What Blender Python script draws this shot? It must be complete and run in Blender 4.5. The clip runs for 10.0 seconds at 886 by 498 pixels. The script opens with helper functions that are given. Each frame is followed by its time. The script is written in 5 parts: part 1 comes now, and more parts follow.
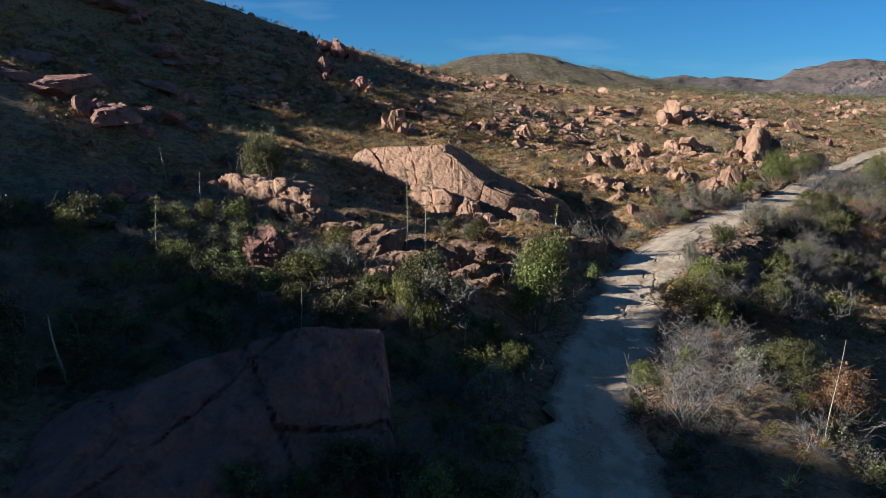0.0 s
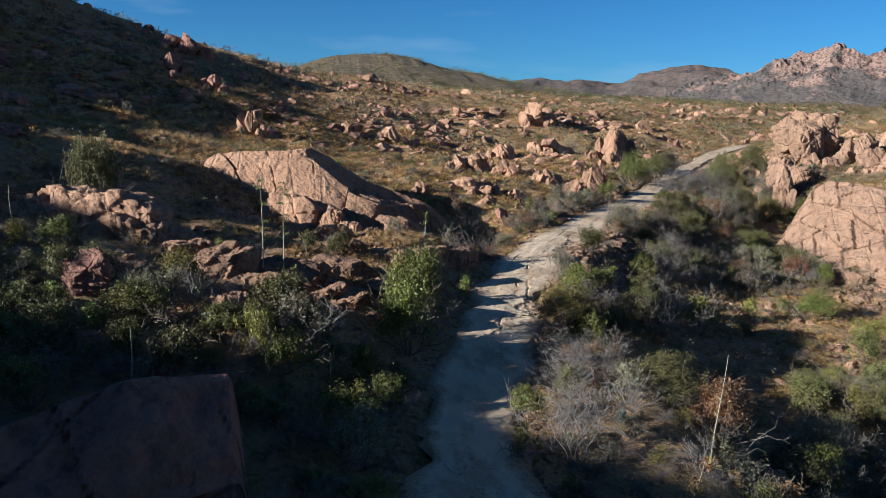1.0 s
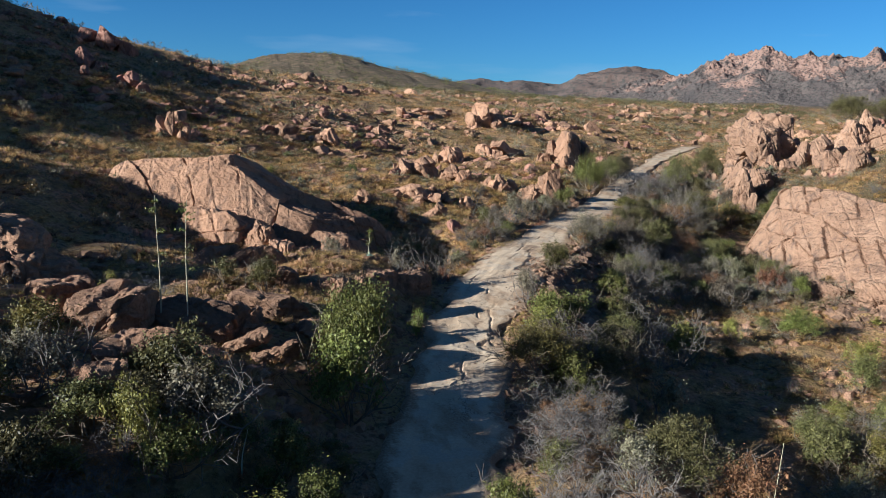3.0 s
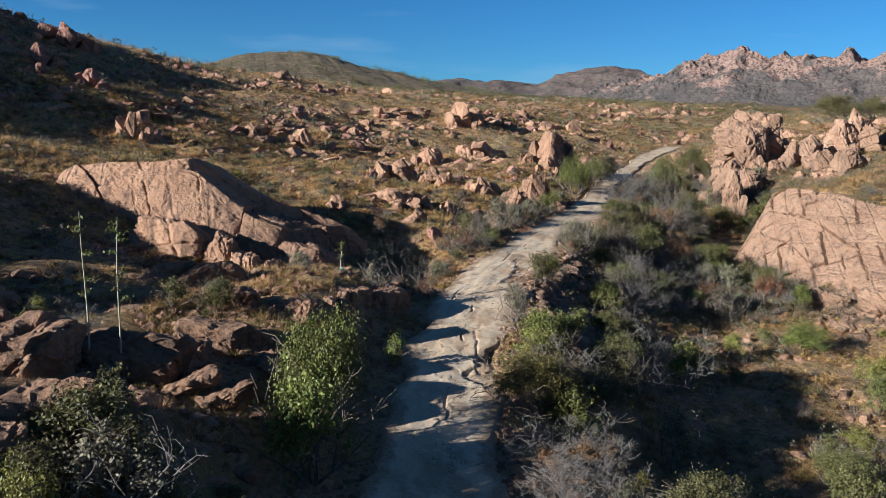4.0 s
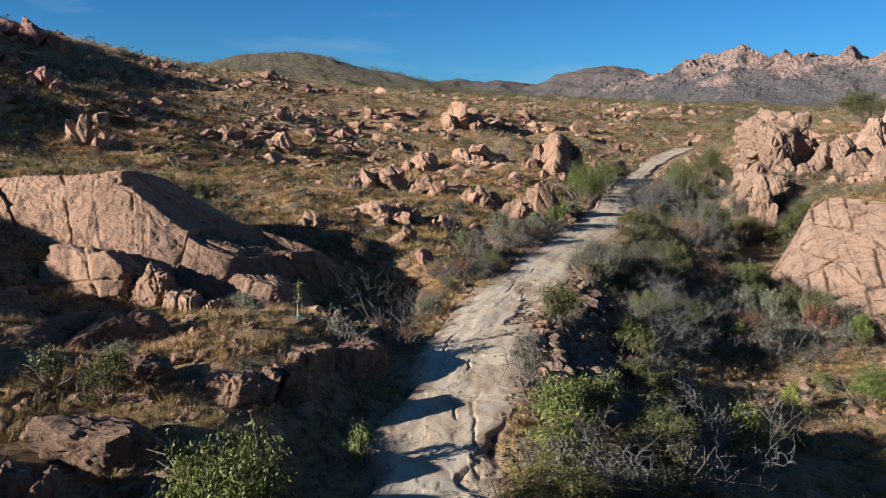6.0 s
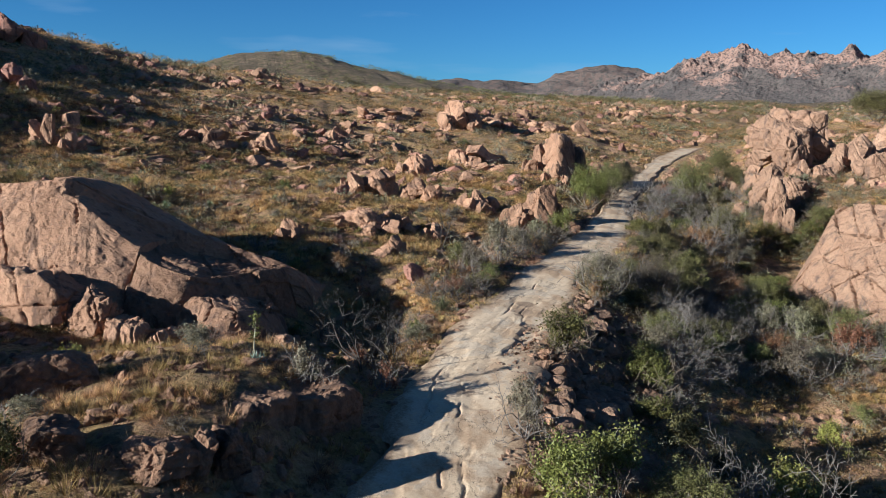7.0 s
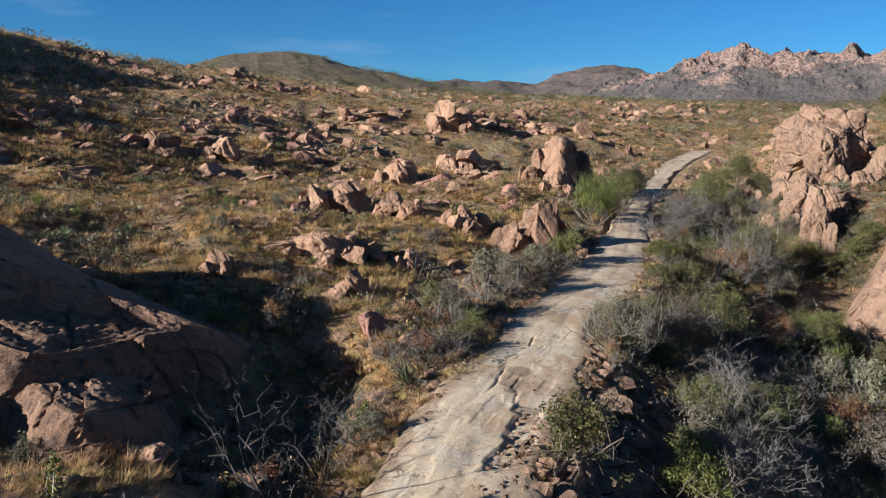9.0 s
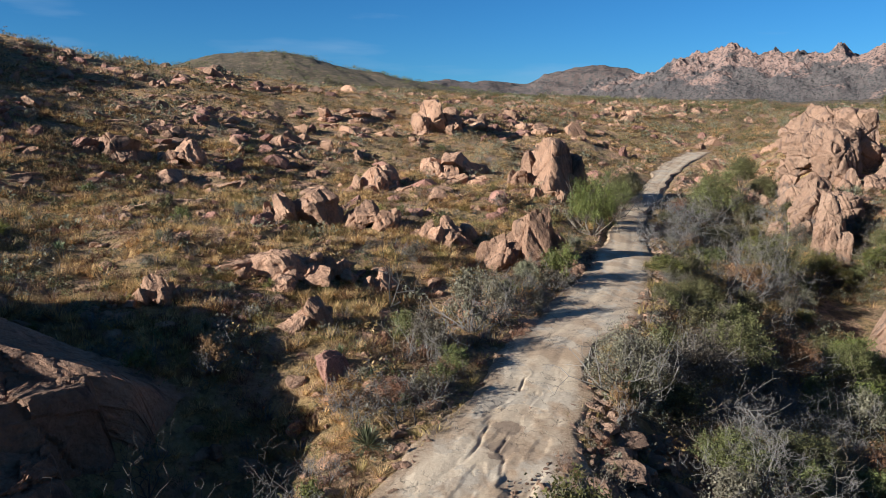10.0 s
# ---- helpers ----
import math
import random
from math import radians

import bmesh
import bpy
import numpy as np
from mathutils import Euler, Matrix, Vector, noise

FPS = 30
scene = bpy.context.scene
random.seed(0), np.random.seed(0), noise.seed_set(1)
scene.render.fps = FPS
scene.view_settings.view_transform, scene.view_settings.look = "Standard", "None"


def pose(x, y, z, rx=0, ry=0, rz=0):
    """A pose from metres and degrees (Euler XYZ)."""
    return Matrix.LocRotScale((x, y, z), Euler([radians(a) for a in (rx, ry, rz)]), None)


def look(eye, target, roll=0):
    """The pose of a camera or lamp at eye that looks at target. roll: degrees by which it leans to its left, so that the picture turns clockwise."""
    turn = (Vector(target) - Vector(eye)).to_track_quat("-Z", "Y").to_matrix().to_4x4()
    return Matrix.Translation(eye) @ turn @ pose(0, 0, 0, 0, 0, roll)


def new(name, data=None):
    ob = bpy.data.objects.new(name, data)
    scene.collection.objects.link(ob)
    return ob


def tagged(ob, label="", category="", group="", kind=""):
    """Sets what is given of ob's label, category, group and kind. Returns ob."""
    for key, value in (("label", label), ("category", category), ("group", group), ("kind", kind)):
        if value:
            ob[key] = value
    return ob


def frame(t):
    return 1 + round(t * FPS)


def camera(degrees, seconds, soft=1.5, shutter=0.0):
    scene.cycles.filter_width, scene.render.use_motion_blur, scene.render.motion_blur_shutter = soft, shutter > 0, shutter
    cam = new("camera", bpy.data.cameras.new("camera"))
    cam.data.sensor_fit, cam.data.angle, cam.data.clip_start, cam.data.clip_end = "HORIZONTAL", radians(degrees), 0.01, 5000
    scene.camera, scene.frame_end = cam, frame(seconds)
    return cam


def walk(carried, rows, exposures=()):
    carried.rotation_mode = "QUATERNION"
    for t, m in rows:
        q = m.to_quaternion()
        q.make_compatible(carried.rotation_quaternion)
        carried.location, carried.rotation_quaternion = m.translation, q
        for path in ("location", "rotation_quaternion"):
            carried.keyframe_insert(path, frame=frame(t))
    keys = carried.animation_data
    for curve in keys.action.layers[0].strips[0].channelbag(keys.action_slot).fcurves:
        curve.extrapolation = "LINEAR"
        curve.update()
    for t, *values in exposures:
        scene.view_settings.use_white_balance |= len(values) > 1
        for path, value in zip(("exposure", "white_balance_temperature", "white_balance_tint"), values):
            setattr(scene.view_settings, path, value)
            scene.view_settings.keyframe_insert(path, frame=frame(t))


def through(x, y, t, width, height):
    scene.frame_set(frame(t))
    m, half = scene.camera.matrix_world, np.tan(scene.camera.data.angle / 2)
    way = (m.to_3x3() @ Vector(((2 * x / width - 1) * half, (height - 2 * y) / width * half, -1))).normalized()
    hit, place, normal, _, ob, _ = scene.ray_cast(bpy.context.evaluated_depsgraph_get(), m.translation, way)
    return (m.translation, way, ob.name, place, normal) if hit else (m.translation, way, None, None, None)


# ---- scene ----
cam = camera(63.4, 10.0, 0.7)
PATH = [
    (0, (0.614, -0.618, 10.624), (0.588, 1.348, 10.261), 0.6),
    (0.5, (0.812, 0.958, 10.753), (0.997, 2.917, 10.393), 0.7),
    (1, (0.898, 2.544, 10.833), (1.236, 4.482, 10.475), 0.8),
    (1.5, (1.05, 4.122, 10.885), (1.461, 6.047, 10.529), 0.9),
    (2, (1.28, 5.903, 10.891), (1.715, 7.822, 10.536), 0.8),
    (2.5, (1.59, 7.821, 10.905), (2.045, 9.736, 10.55), 0.8),
    (4, (2.992, 13.857, 10.963), (3.538, 15.749, 10.608), 0.7),
    (4.5, (3.661, 15.973, 10.978), (4.205, 17.865, 10.623), 0.7),
    (5, (4.387, 18.131, 10.975), (4.932, 20.022, 10.621), 0.6),
    (5.5, (5.222, 20.382, 11.001), (5.767, 22.274, 10.649), 0.4),
    (7, (8.016, 27.389, 11.049), (8.562, 29.28, 10.695), 0.3),
    (7.5, (9.107, 29.815, 11.043), (9.653, 31.706, 10.691), 0.2),
    (8, (10.201, 32.235, 11.096), (10.746, 34.126, 10.743), 0.2),
    (8.5, (11.316, 34.761, 11.115), (11.862, 36.652, 10.762), 0.1),
    (9, (12.425, 37.314, 11.109), (12.971, 39.206, 10.758), 0.0),
    (9.5, (13.562, 39.906, 11.132), (14.108, 41.798, 10.781), -0.1),
    (10, (14.614, 42.36, 11.177), (15.184, 44.244, 10.827), -0.1),
]
walk(cam, [(t, look(eye, target, roll)) for t, eye, target, roll in PATH], [(0, 1.3, 5200, 7.5), (10, 1.3, 5200, 7.5)])

# world and sun: a low sun from behind the left shoulder
SUN_AZ, SUN_EL = 258.0, 19.0
world = bpy.data.worlds.new("desert_sky")
scene.world = world
world.use_nodes = True
sky = world.node_tree.nodes.new("ShaderNodeTexSky")
sky.sky_type = "NISHITA"
sky.sun_disc = False
sky.sun_elevation, sky.sun_rotation = radians(SUN_EL), radians(SUN_AZ)
sky.altitude, sky.air_density, sky.dust_density, sky.ozone_density = 1500, 1.0, 0.2, 4.0
world.node_tree.nodes["Background"].inputs["Strength"].default_value = 0.0292
wn, wl = world.node_tree.nodes, world.node_tree.links
tint = wn.new("ShaderNodeMix")
tint.data_type, tint.blend_type = "RGBA", "MULTIPLY"
tint.inputs[0].default_value, tint.inputs[7].default_value = 1.0, (0.61, 1.0, 1.17, 1)
wl.new(sky.outputs[0], tint.inputs[6])
# thin high cloud, drawn out along the wind
way = wn.new("ShaderNodeTexCoord")
drawn = wn.new("ShaderNodeMapping")
drawn.inputs["Scale"].default_value, drawn.inputs["Rotation"].default_value = (1.6, 1.6, 11.0), (0.0, 0.16, 0.5)
wisp = wn.new("ShaderNodeTexNoise")
wisp.inputs["Scale"].default_value, wisp.inputs["Detail"].default_value = 2.2, 6
veil = wn.new("ShaderNodeMapRange")
veil.inputs["From Min"].default_value, veil.inputs["From Max"].default_value, veil.inputs["To Max"].default_value = 0.56, 0.8, 0.3
cloud = wn.new("ShaderNodeMix")
cloud.data_type = "RGBA"
cloud.inputs[7].default_value = (7.0, 8.0, 8.6, 1)
for a, b in ((way.outputs["Generated"], drawn.inputs[0]), (drawn.outputs[0], wisp.inputs["Vector"]), (wisp.outputs["Fac"], veil.inputs["Value"]),
             (veil.outputs[0], cloud.inputs[0]), (tint.outputs[2], cloud.inputs[6]), (cloud.outputs[2], wn["Background"].inputs["Color"])):
    wl.new(a, b)
sun = new("sun", bpy.data.lights.new("sun", "SUN"))
sun.data.energy, sun.data.angle, sun.data.color = 5.0, radians(0.55), (1.0, 0.94, 0.77)
to_sun = Vector((math.sin(radians(SUN_AZ)) * math.cos(radians(SUN_EL)), math.cos(radians(SUN_AZ)) * math.cos(radians(SUN_EL)), math.sin(radians(SUN_EL))))
sun.matrix_world = look(to_sun * 300, (0, 0, 0))

# ---- shape of the land ----
def lattice(ix, iy, iz, seed):
    h = (ix * 374761393 + iy * 668265263 + iz * 2147483647 + seed * 974634777) & 0xFFFFFFFF
    h = ((h ^ (h >> 13)) * 1274126177) & 0xFFFFFFFF
    h = ((h ^ (h >> 16)) * 2246822519) & 0xFFFFFFFF
    return ((h ^ (h >> 15)) & 0xFFFFFF) / float(0xFFFFFF) * 2 - 1


def grain(x, y, z=0.0, seed=0):
    """Smooth value noise, -1 to 1."""
    x, y, z = np.broadcast_arrays(np.asarray(x, float), np.asarray(y, float), np.asarray(z, float))
    ix, iy, iz = (np.floor(a).astype(np.int64) for a in (x, y, z))
    u, v, w = (f * f * f * (f * (f * 6 - 15) + 10) for f in (x - ix, y - iy, z - iz))
    total = 0
    for a in (0, 1):
        for b in (0, 1):
            for c in (0, 1):
                total = total + lattice(ix + a, iy + b, iz + c, seed) * (u if a else 1 - u) * (v if b else 1 - v) * (w if c else 1 - w)
    return total


def fractal(x, y, z=0.0, seed=0, octaves=4, gain=0.5):
    total, amp = 0, 1.0
    for k in range(octaves):
        total = total + amp * grain(x * 2.03 ** k + 7.1 * k, y * 2.03 ** k - 3.3 * k, z * 2.03 ** k, seed + k)
        amp *= gain
    return total


def ease(a, b, x):
    f = np.clip((np.asarray(x, float) - a) / (b - a), 0, 1)
    return f * f * (3 - 2 * f)


def slopes(xs, ys):
    """Monotone slopes for a smooth curve through the stations."""
    d = np.diff(ys, axis=0) / np.diff(xs).reshape((-1,) + (1,) * (ys.ndim - 1))
    m = np.zeros_like(ys)
    m[0], m[-1] = d[0], d[-1]
    same = d[:-1] * d[1:] > 0
    m[1:-1] = np.where(same, 2 * d[:-1] * d[1:] / np.where(same, d[:-1] + d[1:], 1), 0)
    return m


def curve_at(xs, ys, x):
    xs, ys = np.asarray(xs, float), np.asarray(ys, float)
    m, x = slopes(xs, ys), np.clip(x, xs[0], xs[-1])
    k = np.clip(np.searchsorted(xs, x, side="right") - 1, 0, len(xs) - 2)
    h = xs[k + 1] - xs[k]
    t = (x - xs[k]) / h
    if ys.ndim > 1:
        t, h = t[..., None], h[..., None]
    return ys[k] * (1 + 2 * t) * (1 - t) ** 2 + h * m[k] * t * (1 - t) ** 2 + ys[k + 1] * t * t * (3 - 2 * t) + h * m[k + 1] * t * t * (t - 1)


# cross-sections of the valley: how far along, where the road's middle is, its height,
# then the ground's height at fixed distances to the left and to the right of it
LEFT_AT = (-3, -7, -14, -24, -45, -90, -180)
RIGHT_AT = (3, 7, 13, 20, 32, 50, 90, 180)
SECTIONS = []


def section(y, x, z, left, right):
    SECTIONS.append((y, x, z, left, right))


section(-120, 2, -4.5, (-4, -2, 2, 9, 22, 44, 55), (-4.5, -5, -6, -7, -6, -2, 5, 12))
section(-40, 3, -2.6, (-2, 0, 3, 7.5, 18.5, 38, 51), (-2.6, -3.5, -5, -6, -6, -4, 3, 10))
section(0, 4, -1.7, (-1.6, -1.0, 0.8, 5.0, 15.2, 33, 48), (-1.8, -2.6, -4.2, -6.5, -7, -4, 3, 10))
section(20, 5.3, -1.1, (-1.0, -0.9, -0.3, 2.8, 11.8, 28, 45), (-1.1, -1.4, -4.2, -6.6, -7.6, -5, 3, 10))
section(35, 9.0, -0.65, (-0.5, 1.3, 2.8, 4.2, 9.8, 25, 42), (-0.7, -0.9, -4.6, -5.2, -5.0, -4.4, 3, 10))
section(50, 14.6, 0.2, (0.3, 1.6, 2.0, 3.4, 11.8, 25.5, 42), (0.2, -1.4, -3.4, -5.0, -4.6, 1.5, 5, 12))
section(62, 21.7, 0.7, (0.8, 1.1, 1.2, 2.8, 10.2, 23.5, 42), (0.6, -1.4, -3.2, -3.9, -3.0, 3.6, 8, 14))
section(75, 32.7, 1.4, (1.4, 1.6, 1.9, 2.6, 6.8, 18.5, 38), (1.3, 0.2, -1.9, -3.0, 3.6, 6.2, 9, 14))
section(92, 45, 2.0, (2.1, 2.6, 3.6, 4.4, 6.2, 17.5, 43), (1.6, 0.3, -0.8, 0.4, 4.5, 8.5, 11, 15))
section(112, 59, 2.7, (2.8, 3.2, 3.8, 4.8, 6.6, 19.5, 48), (2.6, 2.0, 2.4, 5.4, 9.0, 10.8, 12.5, 16))
section(140, 83, 5.0, (5, 5.2, 6, 7.5, 10, 15.0, 46), (5, 5, 5.4, 7.2, 9.8, 11.5, 13, 15))
section(170, 115, 7.4, (7.5, 7.8, 8.4, 9.5, 12, 15.5, 30), (7.4, 7.4, 7.8, 8.6, 9.6, 11, 12, 14))
section(240, 190, 12.5, (12.5, 13, 13.5, 14.2, 15, 16.5, 20), (12.5, 12.5, 12.8, 13, 13.4, 14, 14, 15))
section(420, 380, 22, (22, 22, 22, 22, 22.5, 23, 22), (22, 22, 22, 22, 22, 22, 22, 22))
STATION = np.array([s[0] for s in SECTIONS], float)
ROAD_X = np.array([s[1] for s in SECTIONS], float)
ROAD_Z = np.array([s[2] for s in SECTIONS], float)
ACROSS = np.array(LEFT_AT + (0,) + RIGHT_AT, float)
HEIGHTS = np.array([s[3][::-1] + (s[2],) + s[4] for s in SECTIONS], float)
ACROSS[:7] = ACROSS[:7][::-1].copy()
BEND_Y = (-120, 0, 20, 25, 30, 36, 40, 45.5, 52, 56, 60.5, 64, 67, 70.5, 74, 80, 87, 97, 112.7, 132, 148, 170, 240, 420)
BEND_X = (2, 4, 5.3, 5.9, 7.2, 9.2, 10.7, 12.6, 15.4, 17.4, 20.7, 23.4, 25.8, 28.3, 31.9, 36.7, 41.6, 48, 59.6, 75.6, 91.5, 115, 190, 380)


def road_x(y):
    return curve_at(BEND_Y, BEND_X, np.asarray(y, float))


def mound(x, y, cx, cy, height, rx, ry, turn=0.0):
    c, s = math.cos(radians(turn)), math.sin(radians(turn))
    u, v = ((x - cx) * c + (y - cy) * s) / rx, (-(x - cx) * s + (y - cy) * c) / ry
    return height * np.exp(-(u * u + v * v))


def land(x, y, fine=True):
    """Height of the ground."""
    x, y = np.broadcast_arrays(np.asarray(x, float), np.asarray(y, float))
    off = x - road_x(y)
    cols = curve_at(STATION, HEIGHTS, y)
    m = np.zeros_like(cols)
    d = np.diff(cols, axis=-1) / np.diff(ACROSS)
    same = d[..., :-1] * d[..., 1:] > 0
    m[..., 1:-1] = np.where(same, 2 * d[..., :-1] * d[..., 1:] / np.where(same, d[..., :-1] + d[..., 1:], 1), 0)
    k = np.clip(np.searchsorted(ACROSS, off, side="right") - 1, 0, len(ACROSS) - 2)
    h = ACROSS[k + 1] - ACROSS[k]
    t = np.clip((off - ACROSS[k]) / h, 0, 1)

    def pick(a, i):
        return np.take_along_axis(a, i[..., None], -1)[..., 0]

    z = pick(cols, k) * (1 + 2 * t) * (1 - t) ** 2 + h * pick(m, k) * t * (1 - t) ** 2 + pick(cols, k + 1) * t * t * (3 - 2 * t) + h * pick(m, k + 1) * t * t * (t - 1)
    away = ease(2.6, 9, np.abs(off))
    far = ease(150, 420, np.hypot(x - 20, y - 40))
    z = z + away * (0.9 * fractal(x / 13, y / 13, 0, 3, 3) + (0.16 if fine else 0) * fractal(x / 1.7, y / 1.7, 0, 9, 3))
    z = z + far * 2.5 * fractal(x / 60, y / 60, 0, 5, 3)
    # wide country behind: the green hill, and a rising plain
    z = z + mound(x, y, 26, 560, 26, 70, 120) + mound(x, y, 110, 590, 17, 85, 130)
    # the high shoulder that keeps the left hillside in shade
    z = z + mound(x, y, -92, 80, 8.5, 18, 28) + mound(x, y, -92, 31, 4.7, 18, 12) + mound(x, y, -95, -6, 2.3, 18, 12) + mound(x, y, 73.5, 101.5, 3.6, 6.5, 6.0) + mound(x, y, 20.5, 38, -2.6, 4.2, 4.5) + mound(x, y, 13.4, 62.0, -2.4, 3.2, 6.0, -25)
    z = z + ease(300, 1500, np.hypot(x, y)) * 6
    return z


# ---- materials ----
def ramp(nt, source, stops):
    node = nt.nodes.new("ShaderNodeValToRGB")
    while len(node.color_ramp.elements) < len(stops):
        node.color_ramp.elements.new(0.5)
    for e, (at, colour) in zip(node.color_ramp.elements, stops):
        e.position, e.color = at, (*colour, 1)
    nt.links.new(source, node.inputs[0])
    return node.outputs[0]


def noise_node(nt, where, scale, detail=6, rough=0.6, stretch=None):
    if stretch:
        node = nt.nodes.new("ShaderNodeMapping")
        node.inputs["Scale"].default_value = stretch
        nt.links.new(where, node.inputs[0])
        where = node.outputs[0]
    node = nt.nodes.new("ShaderNodeTexNoise")
    node.inputs["Scale"].default_value, node.inputs["Detail"].default_value, node.inputs["Roughness"].default_value = scale, detail, rough
    nt.links.new(where, node.inputs["Vector"])
    return node.outputs["Fac"]


def blend(nt, fac, a, b, how="MIX"):
    node = nt.nodes.new("ShaderNodeMix")
    node.data_type, node.blend_type = "RGBA", how
    for socket, v in ((node.inputs[0], fac), (node.inputs[6], a), (node.inputs[7], b)):
        if isinstance(v, (int, float)):
            socket.default_value = v
        elif isinstance(v, tuple):
            socket.default_value = (*v, 1)
        else:
            nt.links.new(v, socket)
    return node.outputs[2]


def maths(nt, what, a, b):
    node = nt.nodes.new("ShaderNodeMath")
    node.operation = what
    for socket, v in zip(node.inputs, (a, b)):
        if isinstance(v, (int, float)):
            socket.default_value = v
        else:
            nt.links.new(v, socket)
    return node.outputs[0]


def start(name, rough):
    m = bpy.data.materials.new(name)
    m.use_nodes = True
    nt = m.node_tree
    p = nt.nodes["Principled BSDF"]
    p.inputs["Roughness"].default_value = rough
    p.inputs["Specular IOR Level"].default_value = 0.25
    return m, nt, p, nt.nodes.new("ShaderNodeNewGeometry")


def bump(nt, p, height, strength, distance):
    node = nt.nodes.new("ShaderNodeBump")
    node.inputs["Strength"].default_value, node.inputs["Distance"].default_value = strength, distance
    nt.links.new(height, node.inputs["Height"])
    nt.links.new(node.outputs[0], p.inputs["Normal"])


def joints(nt, where, turn, scale):
    """Thin, nearly straight cracks that run through the rock in parallel sets: 0 in a crack, else 1."""
    node = nt.nodes.new("ShaderNodeMapping")
    node.inputs["Rotation"].default_value = turn
    nt.links.new(where, node.inputs[0])
    wave = nt.nodes.new("ShaderNodeTexWave")
    for key, v in (("Scale", scale), ("Distortion", 1.6), ("Detail", 4.0), ("Detail Scale", 0.9), ("Detail Roughness", 0.6)):
        wave.inputs[key].default_value = v
    nt.links.new(node.outputs[0], wave.inputs["Vector"])
    return ramp(nt, wave.outputs["Fac"], [(0.0, (0, 0, 0)), (0.035, (1, 1, 1))])


def rock_material(name, dark, mid, light, varnish, grey=0.3):
    m, nt, p, geo = start(name, 0.9)
    where = geo.outputs["Position"]
    big = noise_node(nt, where, 0.45, 5, 0.6)
    fine = noise_node(nt, where, 6.0, 8, 0.7)
    col = ramp(nt, big, [(0.3, dark), (0.5, mid), (0.72, light)])
    col = blend(nt, 0.55, col, ramp(nt, fine, [(0.3, tuple(c * 0.62 for c in mid)), (0.62, tuple(min(1, c * 1.25) for c in mid))]))
    streak = noise_node(nt, where, 0.9, 6, 0.65, (1.6, 1.6, 0.35))
    col = blend(nt, ramp(nt, streak, [(0.52, (0, 0, 0)), (0.68, (0.85, 0.85, 0.85))]), col, varnish)
    lichen = noise_node(nt, where, 2.3, 9, 0.75)
    col = blend(nt, ramp(nt, lichen, [(0.6, (0, 0, 0)), (0.75, (grey, grey, grey))]), col, (0.27, 0.25, 0.2))
    info = nt.nodes.new("ShaderNodeObjectInfo")
    hue = nt.nodes.new("ShaderNodeHueSaturation")
    nt.links.new(maths(nt, "MULTIPLY_ADD", info.outputs["Random"], 0.36), hue.inputs["Value"])
    hue.inputs["Value"].links[0].from_node.inputs[2].default_value = 0.8
    nt.links.new(col, hue.inputs["Color"])
    each = nt.nodes.new("ShaderNodeHueSaturation")
    nt.links.new(maths(nt, "MULTIPLY_ADD", geo.outputs["Random Per Island"], 0.5), each.inputs["Value"])
    each.inputs["Value"].links[0].from_node.inputs[2].default_value = 0.68
    nt.links.new(hue.outputs[0], each.inputs["Color"])
    nt.links.new(each.outputs[0], p.inputs["Base Color"])
    joint = maths(nt, "MULTIPLY", joints(nt, where, (0.35, 0.5, 0.9), 0.16), joints(nt, where, (-0.3, 0.25, -0.6), 0.1))
    height = maths(nt, "ADD", maths(nt, "MULTIPLY", joint, 0.3), maths(nt, "ADD", noise_node(nt, where, 2.6, 9, 0.68), maths(nt, "MULTIPLY", fine, 0.4)))
    bump(nt, p, height, 1.0, 0.3)
    return m


def leaf_material(name, a, b, c, through=0.22, rough=0.55):
    """Leaves: colour varies leaf by leaf and plant by plant, and light comes through."""
    m, nt, p, geo = start(name, rough)
    info = nt.nodes.new("ShaderNodeObjectInfo")
    col = ramp(nt, geo.outputs["Random Per Island"], [(0.0, a), (0.55, b), (1.0, c)])
    patch = noise_node(nt, geo.outputs["Position"], 0.9, 3, 0.5)
    col = blend(nt, ramp(nt, patch, [(0.42, (0, 0, 0)), (0.64, (0.6, 0.6, 0.6))]), col, tuple(0.5 * (u + v) for u, v in zip(b, c)))
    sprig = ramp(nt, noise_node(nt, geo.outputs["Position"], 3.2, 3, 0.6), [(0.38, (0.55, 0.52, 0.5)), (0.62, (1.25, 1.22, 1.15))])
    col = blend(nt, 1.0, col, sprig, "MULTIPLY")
    hue = nt.nodes.new("ShaderNodeHueSaturation")
    nt.links.new(maths(nt, "MULTIPLY_ADD", info.outputs["Random"], 0.6), hue.inputs["Value"])
    hue.inputs["Value"].links[0].from_node.inputs[2].default_value = 0.7
    nt.links.new(maths(nt, "MULTIPLY_ADD", info.outputs["Random"], 0.05), hue.inputs["Hue"])
    hue.inputs["Hue"].links[0].from_node.inputs[2].default_value = 0.475
    nt.links.new(col, hue.inputs["Color"])
    nt.links.new(hue.outputs[0], p.inputs["Base Color"])
    leaf = nt.nodes.new("ShaderNodeBsdfTranslucent")
    nt.links.new(hue.outputs[0], leaf.inputs["Color"])
    mix = nt.nodes.new("ShaderNodeMixShader")
    mix.inputs[0].default_value = through
    nt.links.new(p.outputs[0], mix.inputs[1])
    nt.links.new(leaf.outputs[0], mix.inputs[2])
    nt.links.new(mix.outputs[0], nt.nodes["Material Output"].inputs["Surface"])
    return m


